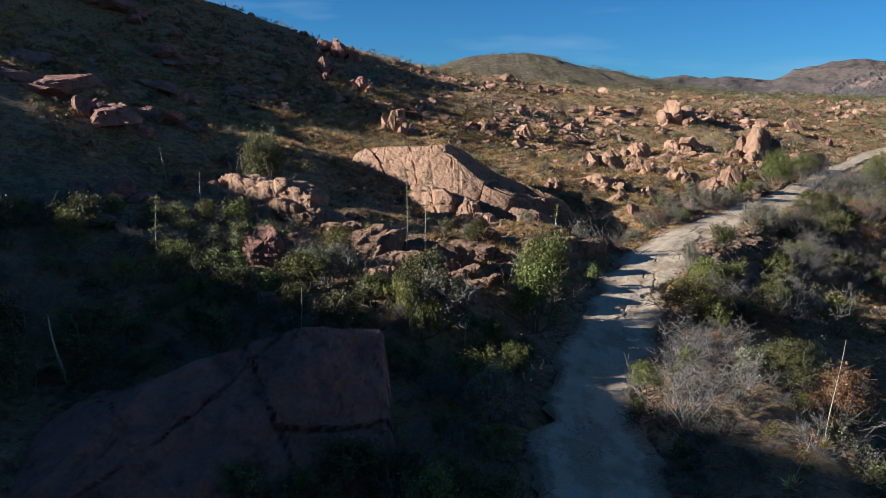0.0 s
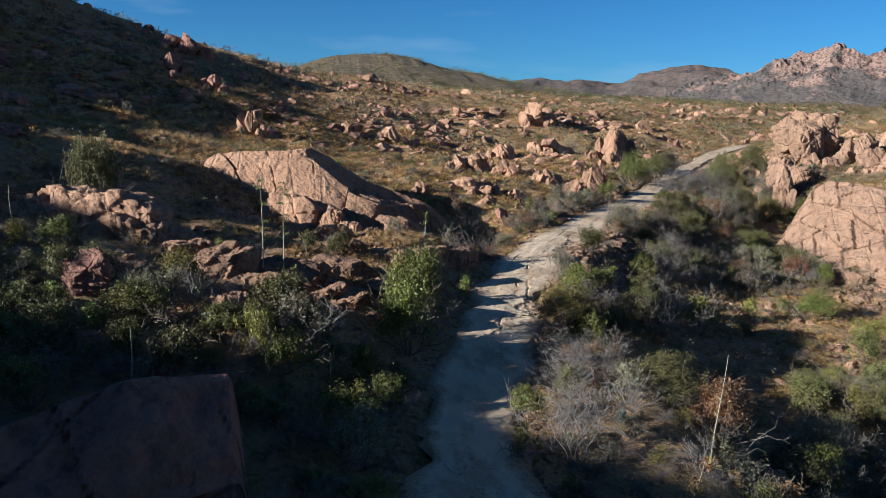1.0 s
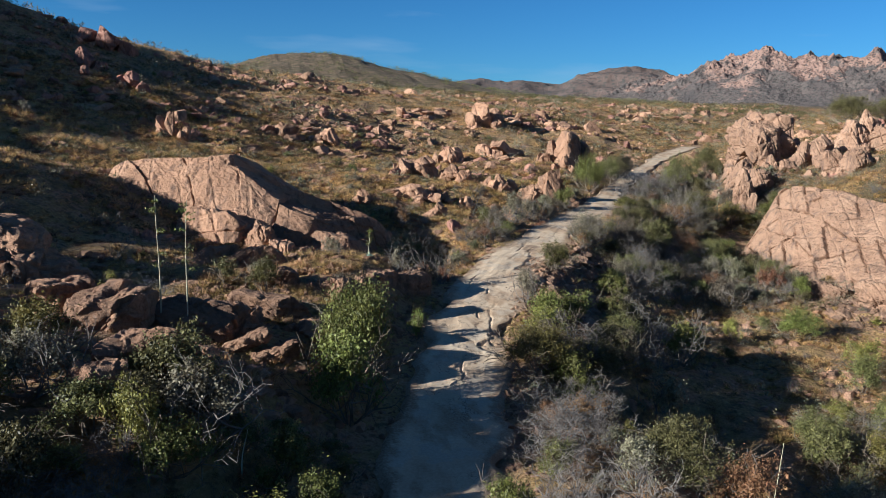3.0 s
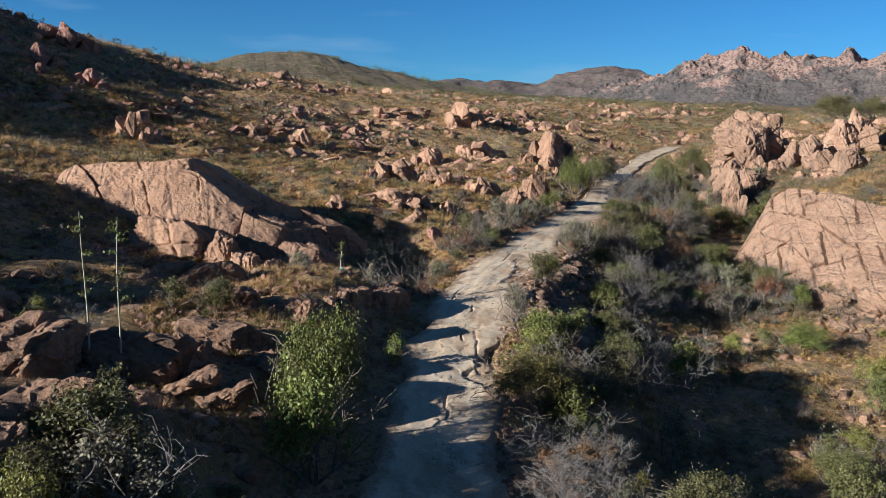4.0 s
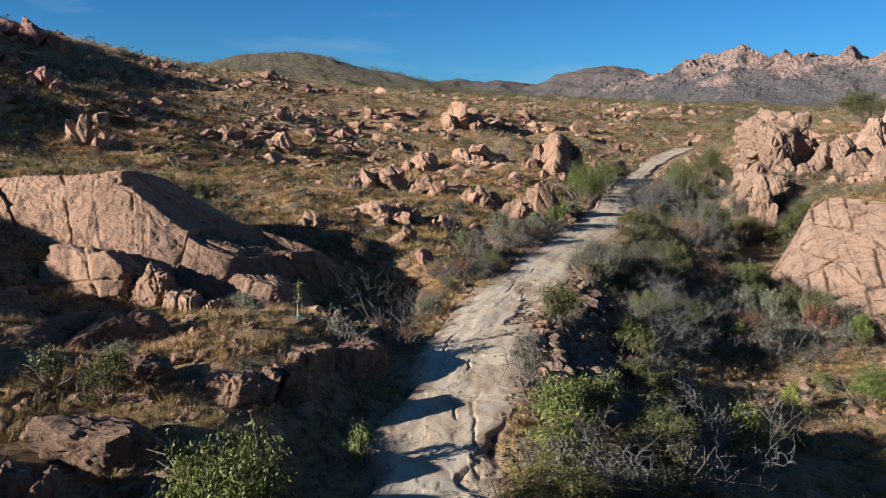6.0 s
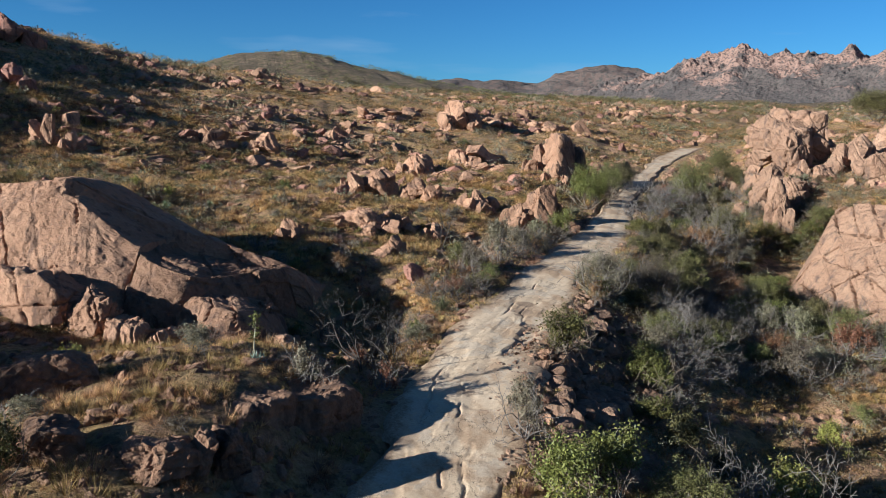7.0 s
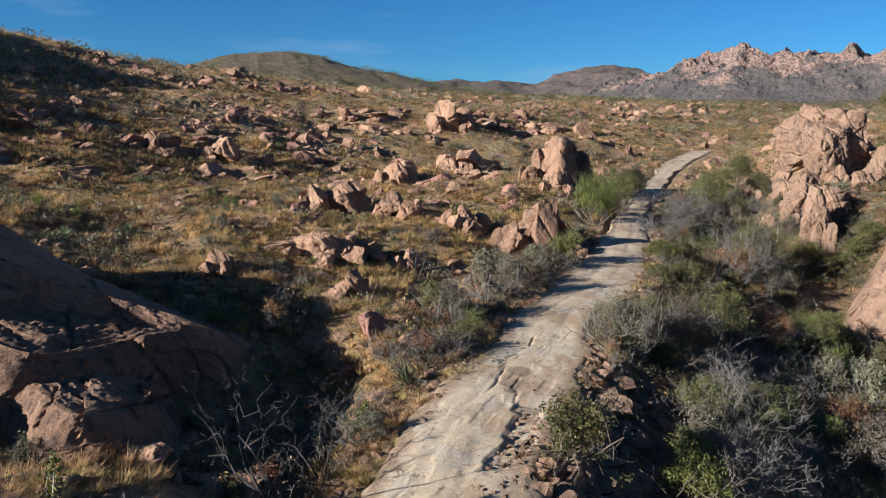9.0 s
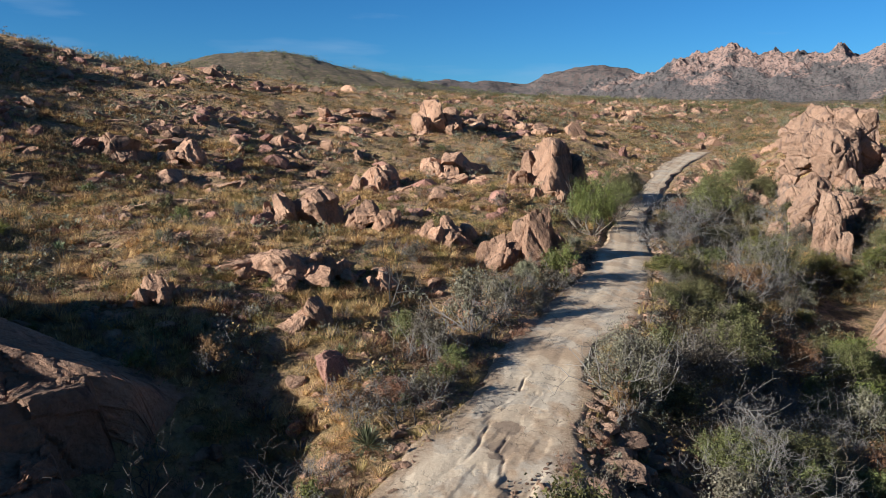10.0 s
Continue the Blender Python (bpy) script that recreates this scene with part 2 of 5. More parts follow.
def bark_material(name, a, b):
    m, nt, p, geo = start(name, 0.85)
    f = noise_node(nt, geo.outputs["Position"], 9, 6, 0.7)
    nt.links.new(ramp(nt, f, [(0.3, a), (0.7, b)]), p.inputs["Base Color"])
    bump(nt, p, f, 0.6, 0.02)
    return m


def ground_material():
    m, nt, p, geo = start("dry_soil", 0.95)
    where = geo.outputs["Position"]
    broad = noise_node(nt, where, 0.055, 6, 0.62)
    mid = noise_node(nt, where, 0.55, 7, 0.66)
    fine = noise_node(nt, where, 5.5, 8, 0.72)
    soil = ramp(nt, fine, [(0.3, (0.2, 0.104, 0.057)), (0.5, (0.37, 0.203, 0.115)), (0.75, (0.5, 0.3, 0.182))])
    straw = ramp(nt, fine, [(0.3, (0.2, 0.115, 0.045)), (0.55, (0.36, 0.22, 0.088)), (0.75, (0.48, 0.32, 0.145))])
    weeds = ramp(nt, fine, [(0.3, (0.06, 0.04, 0.02)), (0.55, (0.14, 0.094, 0.045)), (0.75, (0.25, 0.165, 0.082))])
    col = blend(nt, ramp(nt, mid, [(0.4, (0, 0, 0)), (0.55, (1, 1, 1))]), soil, straw)
    both = maths(nt, "ADD", maths(nt, "MULTIPLY", broad, 0.5), maths(nt, "MULTIPLY", noise_node(nt, where, 0.9, 6, 0.7), 0.5))
    col = blend(nt, ramp(nt, both, [(0.52, (0, 0, 0)), (0.6, (0.8, 0.8, 0.8))]), col, weeds)
    clumps = noise_node(nt, where, 1.7, 5, 0.65)
    col = blend(nt, ramp(nt, clumps, [(0.53, (0, 0, 0)), (0.6, (0.8, 0.8, 0.8))]), col, weeds)
    # towards the far hills scrub covers the earth
    axis = nt.nodes.new("ShaderNodeSeparateXYZ")
    nt.links.new(where, axis.inputs[0])
    far = nt.nodes.new("ShaderNodeMapRange")
    far.inputs["From Min"].default_value, far.inputs["From Max"].default_value = 130, 420
    nt.links.new(axis.outputs["Y"], far.inputs["Value"])
    cover = ramp(nt, noise_node(nt, where, 0.16, 8, 0.75), [(0.36, (0.048, 0.037, 0.021)), (0.52, (0.1, 0.07, 0.042)), (0.68, (0.2, 0.125, 0.08))])
    dots = nt.nodes.new("ShaderNodeTexVoronoi")
    dots.inputs["Scale"].default_value = 0.3
    nt.links.new(where, dots.inputs["Vector"])
    cover = blend(nt, ramp(nt, dots.outputs["Distance"], [(0.22, (0.9, 0.9, 0.9)), (0.42, (0, 0, 0))]), cover, (0.03, 0.032, 0.016))
    col = blend(nt, maths(nt, "MULTIPLY", far.outputs[0], 0.9), col, cover)
    nt.links.new(col, p.inputs["Base Color"])
    bump(nt, p, maths(nt, "ADD", maths(nt, "ADD", mid, maths(nt, "MULTIPLY", clumps, 1.2)), maths(nt, "MULTIPLY", fine, 0.6)), 1.0, 0.4)
    return m


def road_material():
    """Hard pale slabs with worn edges, brown sand washed over them."""
    m, nt, p, geo = start("packed_earth", 0.93)
    where = geo.outputs["Position"]
    broad = noise_node(nt, where, 0.3, 5, 0.6)
    fine = noise_node(nt, where, 9.0, 8, 0.72)
    col = ramp(nt, broad, [(0.33, (0.41, 0.26, 0.15)), (0.5, (0.51, 0.355, 0.222)), (0.68, (0.58, 0.425, 0.285))])
    col = blend(nt, 0.4, col, ramp(nt, fine, [(0.3, (0.28, 0.18, 0.112)), (0.68, (0.58, 0.43, 0.3))]))
    slab = noise_node(nt, where, 0.62, 6, 0.62)
    hard = ramp(nt, fine, [(0.3, (0.36, 0.262, 0.18)), (0.7, (0.49, 0.375, 0.272))])
    col = blend(nt, ramp(nt, slab, [(0.53, (0, 0, 0)), (0.545, (0.8, 0.8, 0.8))]), col, hard)
    sand = noise_node(nt, where, 0.7, 5, 0.6, (1.0, 0.5, 1.0))
    col = blend(nt, ramp(nt, sand, [(0.5, (0, 0, 0)), (0.6, (0.85, 0.85, 0.85))]), col, ramp(nt, fine, [(0.3, (0.25, 0.15, 0.085)), (0.7, (0.42, 0.27, 0.16))]))
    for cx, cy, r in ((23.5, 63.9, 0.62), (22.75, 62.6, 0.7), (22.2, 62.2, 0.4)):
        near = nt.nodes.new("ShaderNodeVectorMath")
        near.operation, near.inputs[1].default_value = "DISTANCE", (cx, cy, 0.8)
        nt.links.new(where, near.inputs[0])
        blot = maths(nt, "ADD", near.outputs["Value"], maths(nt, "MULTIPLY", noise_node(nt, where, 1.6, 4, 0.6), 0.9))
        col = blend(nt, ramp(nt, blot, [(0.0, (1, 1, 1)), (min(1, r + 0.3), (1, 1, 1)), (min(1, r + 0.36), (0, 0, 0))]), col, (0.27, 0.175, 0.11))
    crack = ramp(nt, noise_node(nt, where, 0.8, 7, 0.6, (1.0, 0.6, 1.0)), [(0.494, (1, 1, 1)), (0.5, (0, 0, 0)), (0.506, (1, 1, 1))])
    here = ramp(nt, noise_node(nt, where, 0.22, 3, 0.5), [(0.48, (0, 0, 0)), (0.56, (1, 1, 1))])
    gap = maths(nt, "SUBTRACT", 1.0, maths(nt, "MULTIPLY", maths(nt, "SUBTRACT", 1.0, crack), here))
    col = blend(nt, gap, (0.09, 0.065, 0.045), col)
    # loose soil lies ragged over the road's edges
    verge = nt.nodes.new("ShaderNodeAttribute")
    verge.attribute_name = "verge"
    lap = maths(nt, "ADD", verge.outputs["Fac"], maths(nt, "MULTIPLY", noise_node(nt, where, 0.9, 7, 0.68), 0.75))
    col = blend(nt, ramp(nt, maths(nt, "SUBTRACT", lap, 0.6), [(0.38, (0, 0, 0)), (0.5, (1, 1, 1))]), col, ramp(nt, fine, [(0.3, (0.17, 0.105, 0.06)), (0.52, (0.31, 0.2, 0.12)), (0.75, (0.46, 0.32, 0.21))]))
    nt.links.new(col, p.inputs["Base Color"])
    step = ramp(nt, slab, [(0.525, (0, 0, 0)), (0.545, (1, 1, 1))])
    height = maths(nt, "ADD", maths(nt, "ADD", maths(nt, "MULTIPLY", step, 0.25), gap), maths(nt, "ADD", noise_node(nt, where, 2.6, 9, 0.75), maths(nt, "MULTIPLY", fine, 0.5)))
    bump(nt, p, height, 0.45, 0.05)
    return m


def hill_material(name, low, mid, rock, bushes, spots=0.05, steep=False):
    """Far slopes: bare earth, rock and dark bushes too small to stand singly."""
    m, nt, p, geo = start(name, 0.95)
    where = geo.outputs["Position"]
    col = ramp(nt, noise_node(nt, where, 0.012, 7, 0.65), [(0.35, low), (0.55, mid), (0.7, low)])
    bare = ramp(nt, noise_node(nt, where, 0.02, 10, 0.72), [(0.52, (0, 0, 0)), (0.62, (0.9, 0.9, 0.9))])
    if steep:
        axis = nt.nodes.new("ShaderNodeSeparateXYZ")
        nt.links.new(where, axis.inputs[0])
        high = maths(nt, "MULTIPLY", axis.outputs["Z"], 0.0022)
        bare = ramp(nt, maths(nt, "ADD", high, noise_node(nt, where, 0.014, 9, 0.62)), [(0.72, (0, 0, 0)), (0.79, (0.95, 0.95, 0.95))])
    col = blend(nt, bare, col, rock)
    dots = nt.nodes.new("ShaderNodeTexVoronoi")
    dots.inputs["Scale"].default_value = spots * 4
    nt.links.new(where, dots.inputs["Vector"])
    col = blend(nt, ramp(nt, dots.outputs["Distance"], [(0.25, (0.85, 0.85, 0.85)), (0.5, (0, 0, 0))]), col, bushes)
    nt.links.new(col, p.inputs["Base Color"])
    bump(nt, p, noise_node(nt, where, 0.09, 9, 0.75), 1.0, 5.0)
    return m


GRANITE = rock_material("pink_granite", (0.175, 0.09, 0.052), (0.32, 0.171, 0.1), (0.425, 0.25, 0.155), (0.085, 0.05, 0.037))
GRANITE_RED = rock_material("red_granite", (0.15, 0.068, 0.048), (0.26, 0.122, 0.084), (0.34, 0.178, 0.122), (0.095, 0.05, 0.04))
GRANITE_PALE = rock_material("pale_granite", (0.15, 0.08, 0.049), (0.262, 0.148, 0.091), (0.35, 0.217, 0.14), (0.095, 0.06, 0.046))
SOIL = ground_material()
PACKED = road_material()
RANGE = hill_material("far_range", (0.085, 0.063, 0.052), (0.12, 0.078, 0.062), (0.14, 0.095, 0.078), (0.055, 0.05, 0.044), 0.02)
PEAKS = hill_material("granite_range", (0.07, 0.054, 0.049), (0.108, 0.08, 0.068), (0.255, 0.15, 0.112), (0.045, 0.04, 0.036), 0.045, True)
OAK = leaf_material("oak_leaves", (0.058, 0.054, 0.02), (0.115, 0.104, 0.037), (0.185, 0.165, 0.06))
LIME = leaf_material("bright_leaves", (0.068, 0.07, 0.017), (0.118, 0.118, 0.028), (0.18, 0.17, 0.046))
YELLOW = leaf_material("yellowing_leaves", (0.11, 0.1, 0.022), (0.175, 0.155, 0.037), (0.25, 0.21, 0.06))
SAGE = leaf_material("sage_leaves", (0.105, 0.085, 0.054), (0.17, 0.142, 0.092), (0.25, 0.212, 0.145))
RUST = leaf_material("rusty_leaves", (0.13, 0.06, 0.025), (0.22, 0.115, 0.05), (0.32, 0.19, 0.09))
STRAW = leaf_material("dry_grass_blades", (0.34, 0.195, 0.075), (0.6, 0.37, 0.145), (0.8, 0.55, 0.25), 0.35, 0.7)
GREENGRASS = leaf_material("olive_grass_blades", (0.175, 0.112, 0.038), (0.3, 0.2, 0.068), (0.45, 0.31, 0.115), 0.35, 0.7)
SPIKE = leaf_material("spiky_blades", (0.1, 0.115, 0.055), (0.2, 0.22, 0.11), (0.36, 0.36, 0.2), 0.2, 0.5)
AGAVE = leaf_material("agave_blades", (0.09, 0.12, 0.095), (0.16, 0.2, 0.16), (0.26, 0.3, 0.24), 0.1, 0.5)
TWIG = bark_material("grey_twigs", (0.075, 0.06, 0.05), (0.2, 0.163, 0.14))
BURNT = bark_material("burnt_wood", (0.025, 0.02, 0.017), (0.08, 0.06, 0.05))
BARK = bark_material("brown_bark", (0.07, 0.05, 0.035), (0.19, 0.14, 0.1))
STALK = bark_material("dry_stalk", (0.24, 0.2, 0.12), (0.45, 0.4, 0.28))


# ---- mesh kit ----
def mesh_from(name, verts, faces, material, smooth=False):
    verts, faces = np.asarray(verts, np.float32), np.asarray(faces, np.int32)
    me, (n, k) = bpy.data.meshes.new(name), faces.shape
    me.vertices.add(len(verts))
    me.vertices.foreach_set("co", verts.ravel())
    me.loops.add(n * k)
    me.loops.foreach_set("vertex_index", faces.ravel())
    me.polygons.add(n)
    me.polygons.foreach_set("loop_start", np.arange(0, n * k, k, dtype=np.int32))
    me.polygons.foreach_set("use_smooth", np.full(n, smooth))
    me.update(calc_edges=True)
    me.materials.append(material)
    return me


def part(name, me, parent, label=""):
    ob = new(name, me)
    ob.parent = parent
    return tagged(ob, label)


def grid_faces(rows, cols):
    i = np.arange(rows * cols).reshape(rows, cols)
    return np.stack([i[:-1, :-1], i[:-1, 1:], i[1:, 1:], i[1:, :-1]], -1).reshape(-1, 4)


def spread(lo, a, b, hi, step, growth):
    """Grid lines: even steps from a to b, growing outward to lo and hi."""
    mid, up, down, s = list(np.arange(a, b, step)), [], [], step
    v = mid[-1]
    while v < hi:
        s *= growth
        v += s
        up.append(v)
    v, s = mid[0], step
    while v > lo:
        s *= growth
        v -= s
        down.append(v)
    return np.array(down[::-1] + mid + up)


# ---- ground, one sheet to the horizon ----
gx, gy = spread(-2600, -26, 80, 4200, 0.6, 1.035), spread(-700, 14, 115, 4200, 0.6, 1.03)
X, Y = np.meshgrid(gx, gy)
ground = new("ground", mesh_from("ground", np.stack([X, Y, land(X, Y) - 0.5 * (1 - ease(1.5, 2.5, np.abs(X - road_x(Y)))) * ease(-82, -79, Y) * (1 - ease(144, 149, Y))], -1).reshape(-1, 3), grid_faces(len(gy), len(gx)), SOIL, True))
tagged(ground, "dry ochre desert soil with straw-coloured grass litter", "ground", kind="structure")


# ---- road ----
def road_dip(y, a):
    """Shallow ruts, broken ledges and a washed-out gully in the road; a is metres from its middle."""
    wob = 0.35 * grain(y / 5, 0, 0, 41)
    z = 0.012 * fractal(y / 1.2, a / 0.9, 0, 42, 3) + 0.02 * fractal(y / 6, a / 3, 0, 47, 2)
    z = z - 0.025 * np.exp(-((a - 0.75 - wob) / 0.3) ** 2) - 0.03 * np.exp(-((a + 0.85 - wob) / 0.32) ** 2)
    wash = ease(35, 38, y) * (1 - ease(66, 70, y))
    ledge = grain(y / 2.4, a / 1.5, 0, 44) + 0.45 * grain(y / 0.7, a / 0.6, 0, 45) + 0.2 * grain(y / 0.25, a / 0.25, 0, 46)
    # broken-out patches along the right edge, with rubble in them
    rim = 1.15 + 0.4 * grain(y / 1.3, 0, 0, 59) + 0.16 * grain(y / 0.35, 4, 0, 59)
    hole = ease(0, 0.06, a - rim) * (1 - ease(2.3, 2.6, a + 0.3 * grain(y / 0.8, 2, 0, 66))) * (ease(56.6, 57.0, y) * (1 - ease(60.9, 61.3, y)) + ease(41.2, 41.6, y) * (1 - ease(44.8, 45.2, y)))
    z = z + wash * 0.018 * ease(0.3, 0.34, ledge) - wash * 0.03 * ease(0.5, 0.54, -ledge) - hole * (0.13 + 0.05 * fractal(y / 0.3, a / 0.3, 0, 62, 2))
    # long open cracks
    for k, (y0, y1, a0) in enumerate(((45.5, 54.5, 0.35), (51.0, 56.5, -0.9), (43.0, 50.0, 1.25), (36.5, 42.0, 0.1), (60.5, 66.0, 0.6), (62.0, 68.0, -0.5))):
        line = a0 + 0.35 * grain(y / 2.1, 9 * k, 0, 63) + 0.13 * grain(y / 0.5, 9 * k, 0, 64)
        open_here = ease(y0, y0 + 0.6, y) * (1 - ease(y1 - 0.6, y1, y)) * ease(-0.35, 0.05, grain(y / 1.1, 9 * k, 0, 65))
        z = z - 0.09 * open_here * np.exp(-((a - line) / 0.042) ** 2)
    return z


ry = np.concatenate([np.arange(-80, 8, 1.0), np.arange(8, 34, 0.2), np.arange(34, 72, 0.1), np.arange(72, 96, 0.2), np.arange(96, 150, 0.5)])
ra = np.linspace(-1, 1, 101)
W = (2.45 + 0.55 * ease(54, 58, ry) * (1 - ease(64, 68, ry)) + 1.0 * ease(70, 74, ry) * (1 - ease(80, 86, ry)) - 0.5 * ease(84, 92, ry) + 0.8 * ease(126, 134, ry) + 0.5 * grain(ry / 2.6, 0, 0, 46))[:, None]
A = ra[None, :] * W + (0.4 * grain(ry / 1.6, 3, 0, 48) + 0.2 * grain(ry / 0.5, 5, 0, 58))[:, None] * np.abs(ra[None, :]) ** 3
# the broken shoulder on the gully side
shoulder = ease(45, 49, ry) * (1 - ease(60.5, 63, ry))
A = A + np.where(ra[None, :] > 0.3, (ra[None, :] - 0.3) / 0.7, 0) * (1.7 * shoulder)[:, None]
Yr = np.repeat(ry[:, None], len(ra), 1)
Xr = road_x(Yr) + A
edge = ease(0.8, 1.0, np.abs(ra))[None, :]
Zr = land(Xr, Yr, False) + 0.06 + road_dip(Yr, A) * (1 - edge) - edge * 0.22
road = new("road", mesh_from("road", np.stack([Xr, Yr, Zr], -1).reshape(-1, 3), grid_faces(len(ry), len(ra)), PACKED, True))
verge = road.data.attributes.new("verge", "FLOAT", "POINT")
verge.data.foreach_set("value", (np.abs(ra)[None, :] + 0 * Yr).astype(np.float32).ravel())
tagged(road, "rutted pale dirt road with washed-out ledges", "road", kind="structure")


# ---- far country: hills and mountains behind ----
def far_ridge(name, label, material, centre, length, depth, turn, height, crest, relief, seed, n=420, m=90, sharp=1.0, wild=1.0):
    """A range: crest() gives its skyline along its length, 0 to 1."""
    u, v = np.meshgrid(np.linspace(0, 1, n), np.linspace(-1, 1, m))
    a, b = (u - 0.5) * length, v * depth
    body = np.clip(1 - np.abs(v) ** 1.3, 0, 1)
    rough = fractal(a / relief, b / relief, 0, seed, 6, 0.55)
    ridged = 1 - np.abs(fractal(a / (relief * 1.6), b / (relief * 1.6), 0, seed + 20, 5, 0.5))
    z = height * crest(u) * body * (1 - 0.2 * wild + 0.2 * wild * (ridged - 0.3) + 0.13 * sharp * wild * rough) + sharp * height * 0.05 * np.maximum(0, fractal(a / (relief * 0.3), b / (relief * 0.3), 0, seed + 31, 3)) * body
    c, s = math.cos(radians(turn)), math.sin(radians(turn))
    x, y = centre[0] + a * c - b * s, centre[1] + a * s + b * c
    z = z + 14 - 40 * ease(0.85, 1, np.abs(v))
    ob = new(name, mesh_from(name, np.stack([x, y, z], -1).reshape(-1, 3), grid_faces(m, n), material, sharp < 0.6))
    return tagged(ob, label, "mountain", kind="structure")


def skyline(xs, hs):
    return lambda u: curve_at(xs, hs, u)


far_ridge("backdrop_range", "distant brown rolling hills under blue sky", RANGE, (760, 2050), 2400, 420, -22, 180,
          skyline((0, 0.2, 0.38, 0.45, 0.52, 0.58, 0.64, 0.7, 0.76, 0.85, 1), (0.4, 0.5, 0.55, 0.72, 0.68, 0.82, 0.9, 0.75, 0.86, 0.7, 0.6)), 160, 71, sharp=0.4)
far_ridge("backdrop_mountain", "distant pink granite mountain with craggy skyline", PEAKS, (1290, 1250), 1150, 330, -46, 165,
          skyline((0, 0.053, 0.102, 0.152, 0.213, 0.248, 0.279, 0.302, 0.325, 0.372, 0.417, 0.459, 0.488, 0.527, 0.6, 0.75, 0.9, 1), (0.55, 0.64, 0.69, 0.8, 0.93, 0.94, 1.07, 1.01, 0.96, 0.95, 0.88, 0.96, 0.91, 1.01, 0.95, 1.05, 1.0, 0.95)), 46, 81, 1000, 230, 0.75, 0.5)


# ---- rocks ----
ICO = {}


def ico(sub):
    if sub not in ICO:
        bm = bmesh.new()
        bmesh.ops.create_icosphere(bm, subdivisions=sub, radius=1)
        bm.verts.ensure_lookup_table()
        ICO[sub] = (np.array([v.co[:] for v in bm.verts]), np.array([[v.index for v in f.verts] for f in bm.faces]))
        bm.free()
    return ICO[sub]


def rock_verts(seed, size, sub=3, boxy=3.2, facets=9, rough=0.13, cracks=3, deep=0.06, grain_dir=None, taper=0.0, cuts=(0.6, 0.98), chip=0.16, step=1.0):
    """A weathered granite block: rounded box, split faces, joints and pitting. size: half extents."""
    rng = np.random.default_rng(seed)
    d, _ = ico(sub)
    p = d / (np.abs(d) ** boxy).sum(1, keepdims=True) ** (1 / boxy)
    for _ in range(facets):
        n = rng.normal(size=3)
        n /= np.linalg.norm(n)
        cut = rng.uniform(*cuts)
        over = np.maximum(0, p @ n - cut)
        p = p - over[:, None] * n * 0.97
    s = np.asarray(size, float)
    p[:, :2] *= (1 - taper * np.clip(p[:, 2:], -1, 1))
    p = p * s
    least = s.min()
    f = 1 / max(0.9 * least, 0.25)
    q = p * f + rng.uniform(0, 90, 3)
    lump = fractal(q[:, 0] * 0.7, q[:, 1] * 0.7, q[:, 2] * 0.7, seed % 91, 2) + 0.45 * fractal(q[:, 0] * 2.3, q[:, 1] * 2.3, q[:, 2] * 2.3, seed % 89 + 5, 3 if sub > 3 else 2)
    out = p / np.linalg.norm(p, axis=1, keepdims=True)
    p = p + out * (lump * rough * least)[:, None]
    if sub > 4:
        g = 2.2 if sub > 5 else 1.6
        chips = np.abs(fractal(p[:, 0] * g + seed, p[:, 1] * g, p[:, 2] * g * 1.4, seed % 83 + 11, 3))
        p = p - out * (chip * np.minimum(chips, 0.55))[:, None]
    if cracks:
        # three families of joints part the rock into cells; each cell stands a little proud or back
        d0 = np.array(grain_dir, float) if grain_dir is not None else rng.normal(size=3)
        d0 = d0 / np.linalg.norm(d0) + rng.normal(size=3) * 0.12
        d1 = np.cross(d0, rng.normal(size=3))
        d2 = np.cross(d0, d1) + 0.4 * d0
        cell, near = 0, np.full(len(p), 9.0)
        for k, n in enumerate((d0, d1, d2)):
            n = n / np.linalg.norm(n)
            gap = least * rng.uniform(0.55, 1.0) * (1.0, 1.5, 1.9)[k] * 6 / (3 + cracks)
            c = p @ n / gap + 0.07 * grain(q[:, 0] * 1.2, q[:, 1] * 1.2, q[:, 2] * 1.2, seed % 71 + k) + rng.uniform(0, 1)
            near = np.minimum(near, np.abs(c - np.round(c)) * gap)
            cell = cell * 31 + np.floor(c).astype(np.int64)
        w = (0.03 if sub > 5 else 0.045) * least + 0.012
        p = p + out * (0.085 * least * step * lattice(cell, 0 * cell, 0 * cell, seed % 67) - deep * least * np.exp(-(near / w) ** 2))[:, None]
    return p


def rock_mesh(seed, size, material, sub=3, **how):
    return mesh_from("rock", rock_verts(seed, size, sub, **how), ico(sub)[1], material, sub > 5)


def turned(x, y, z, rz=0, rx=0, ry=0, s=1.0):
    return Matrix.LocRotScale((x, y, z), Euler((radians(rx), radians(ry), radians(rz))), Vector((s, s, s)) if isinstance(s, (int, float)) else Vector(s))


KEEP = []        # footprints that plants stay out of: x, y, radius


def boulder(label, x, y, half, rz=0, rx=0, ry=0, seed=1, material=None, sub=4, sunk=0.35, name="boulder", group="", **how):
    """One standing rock; half: half its width, depth and height; sunk: share of its half height below ground."""
    ob = new(name, rock_mesh(seed, half, material or GRANITE, sub, **how))
    z = float(land(x, y, False)) + half[2] * (1 - 2 * sunk)
    ob.matrix_world = turned(x, y, z, rz, rx, ry)
    KEEP.append((x, y, 0.75 * max(half[0], half[1])))
    return tagged(ob, label, "rock", group)


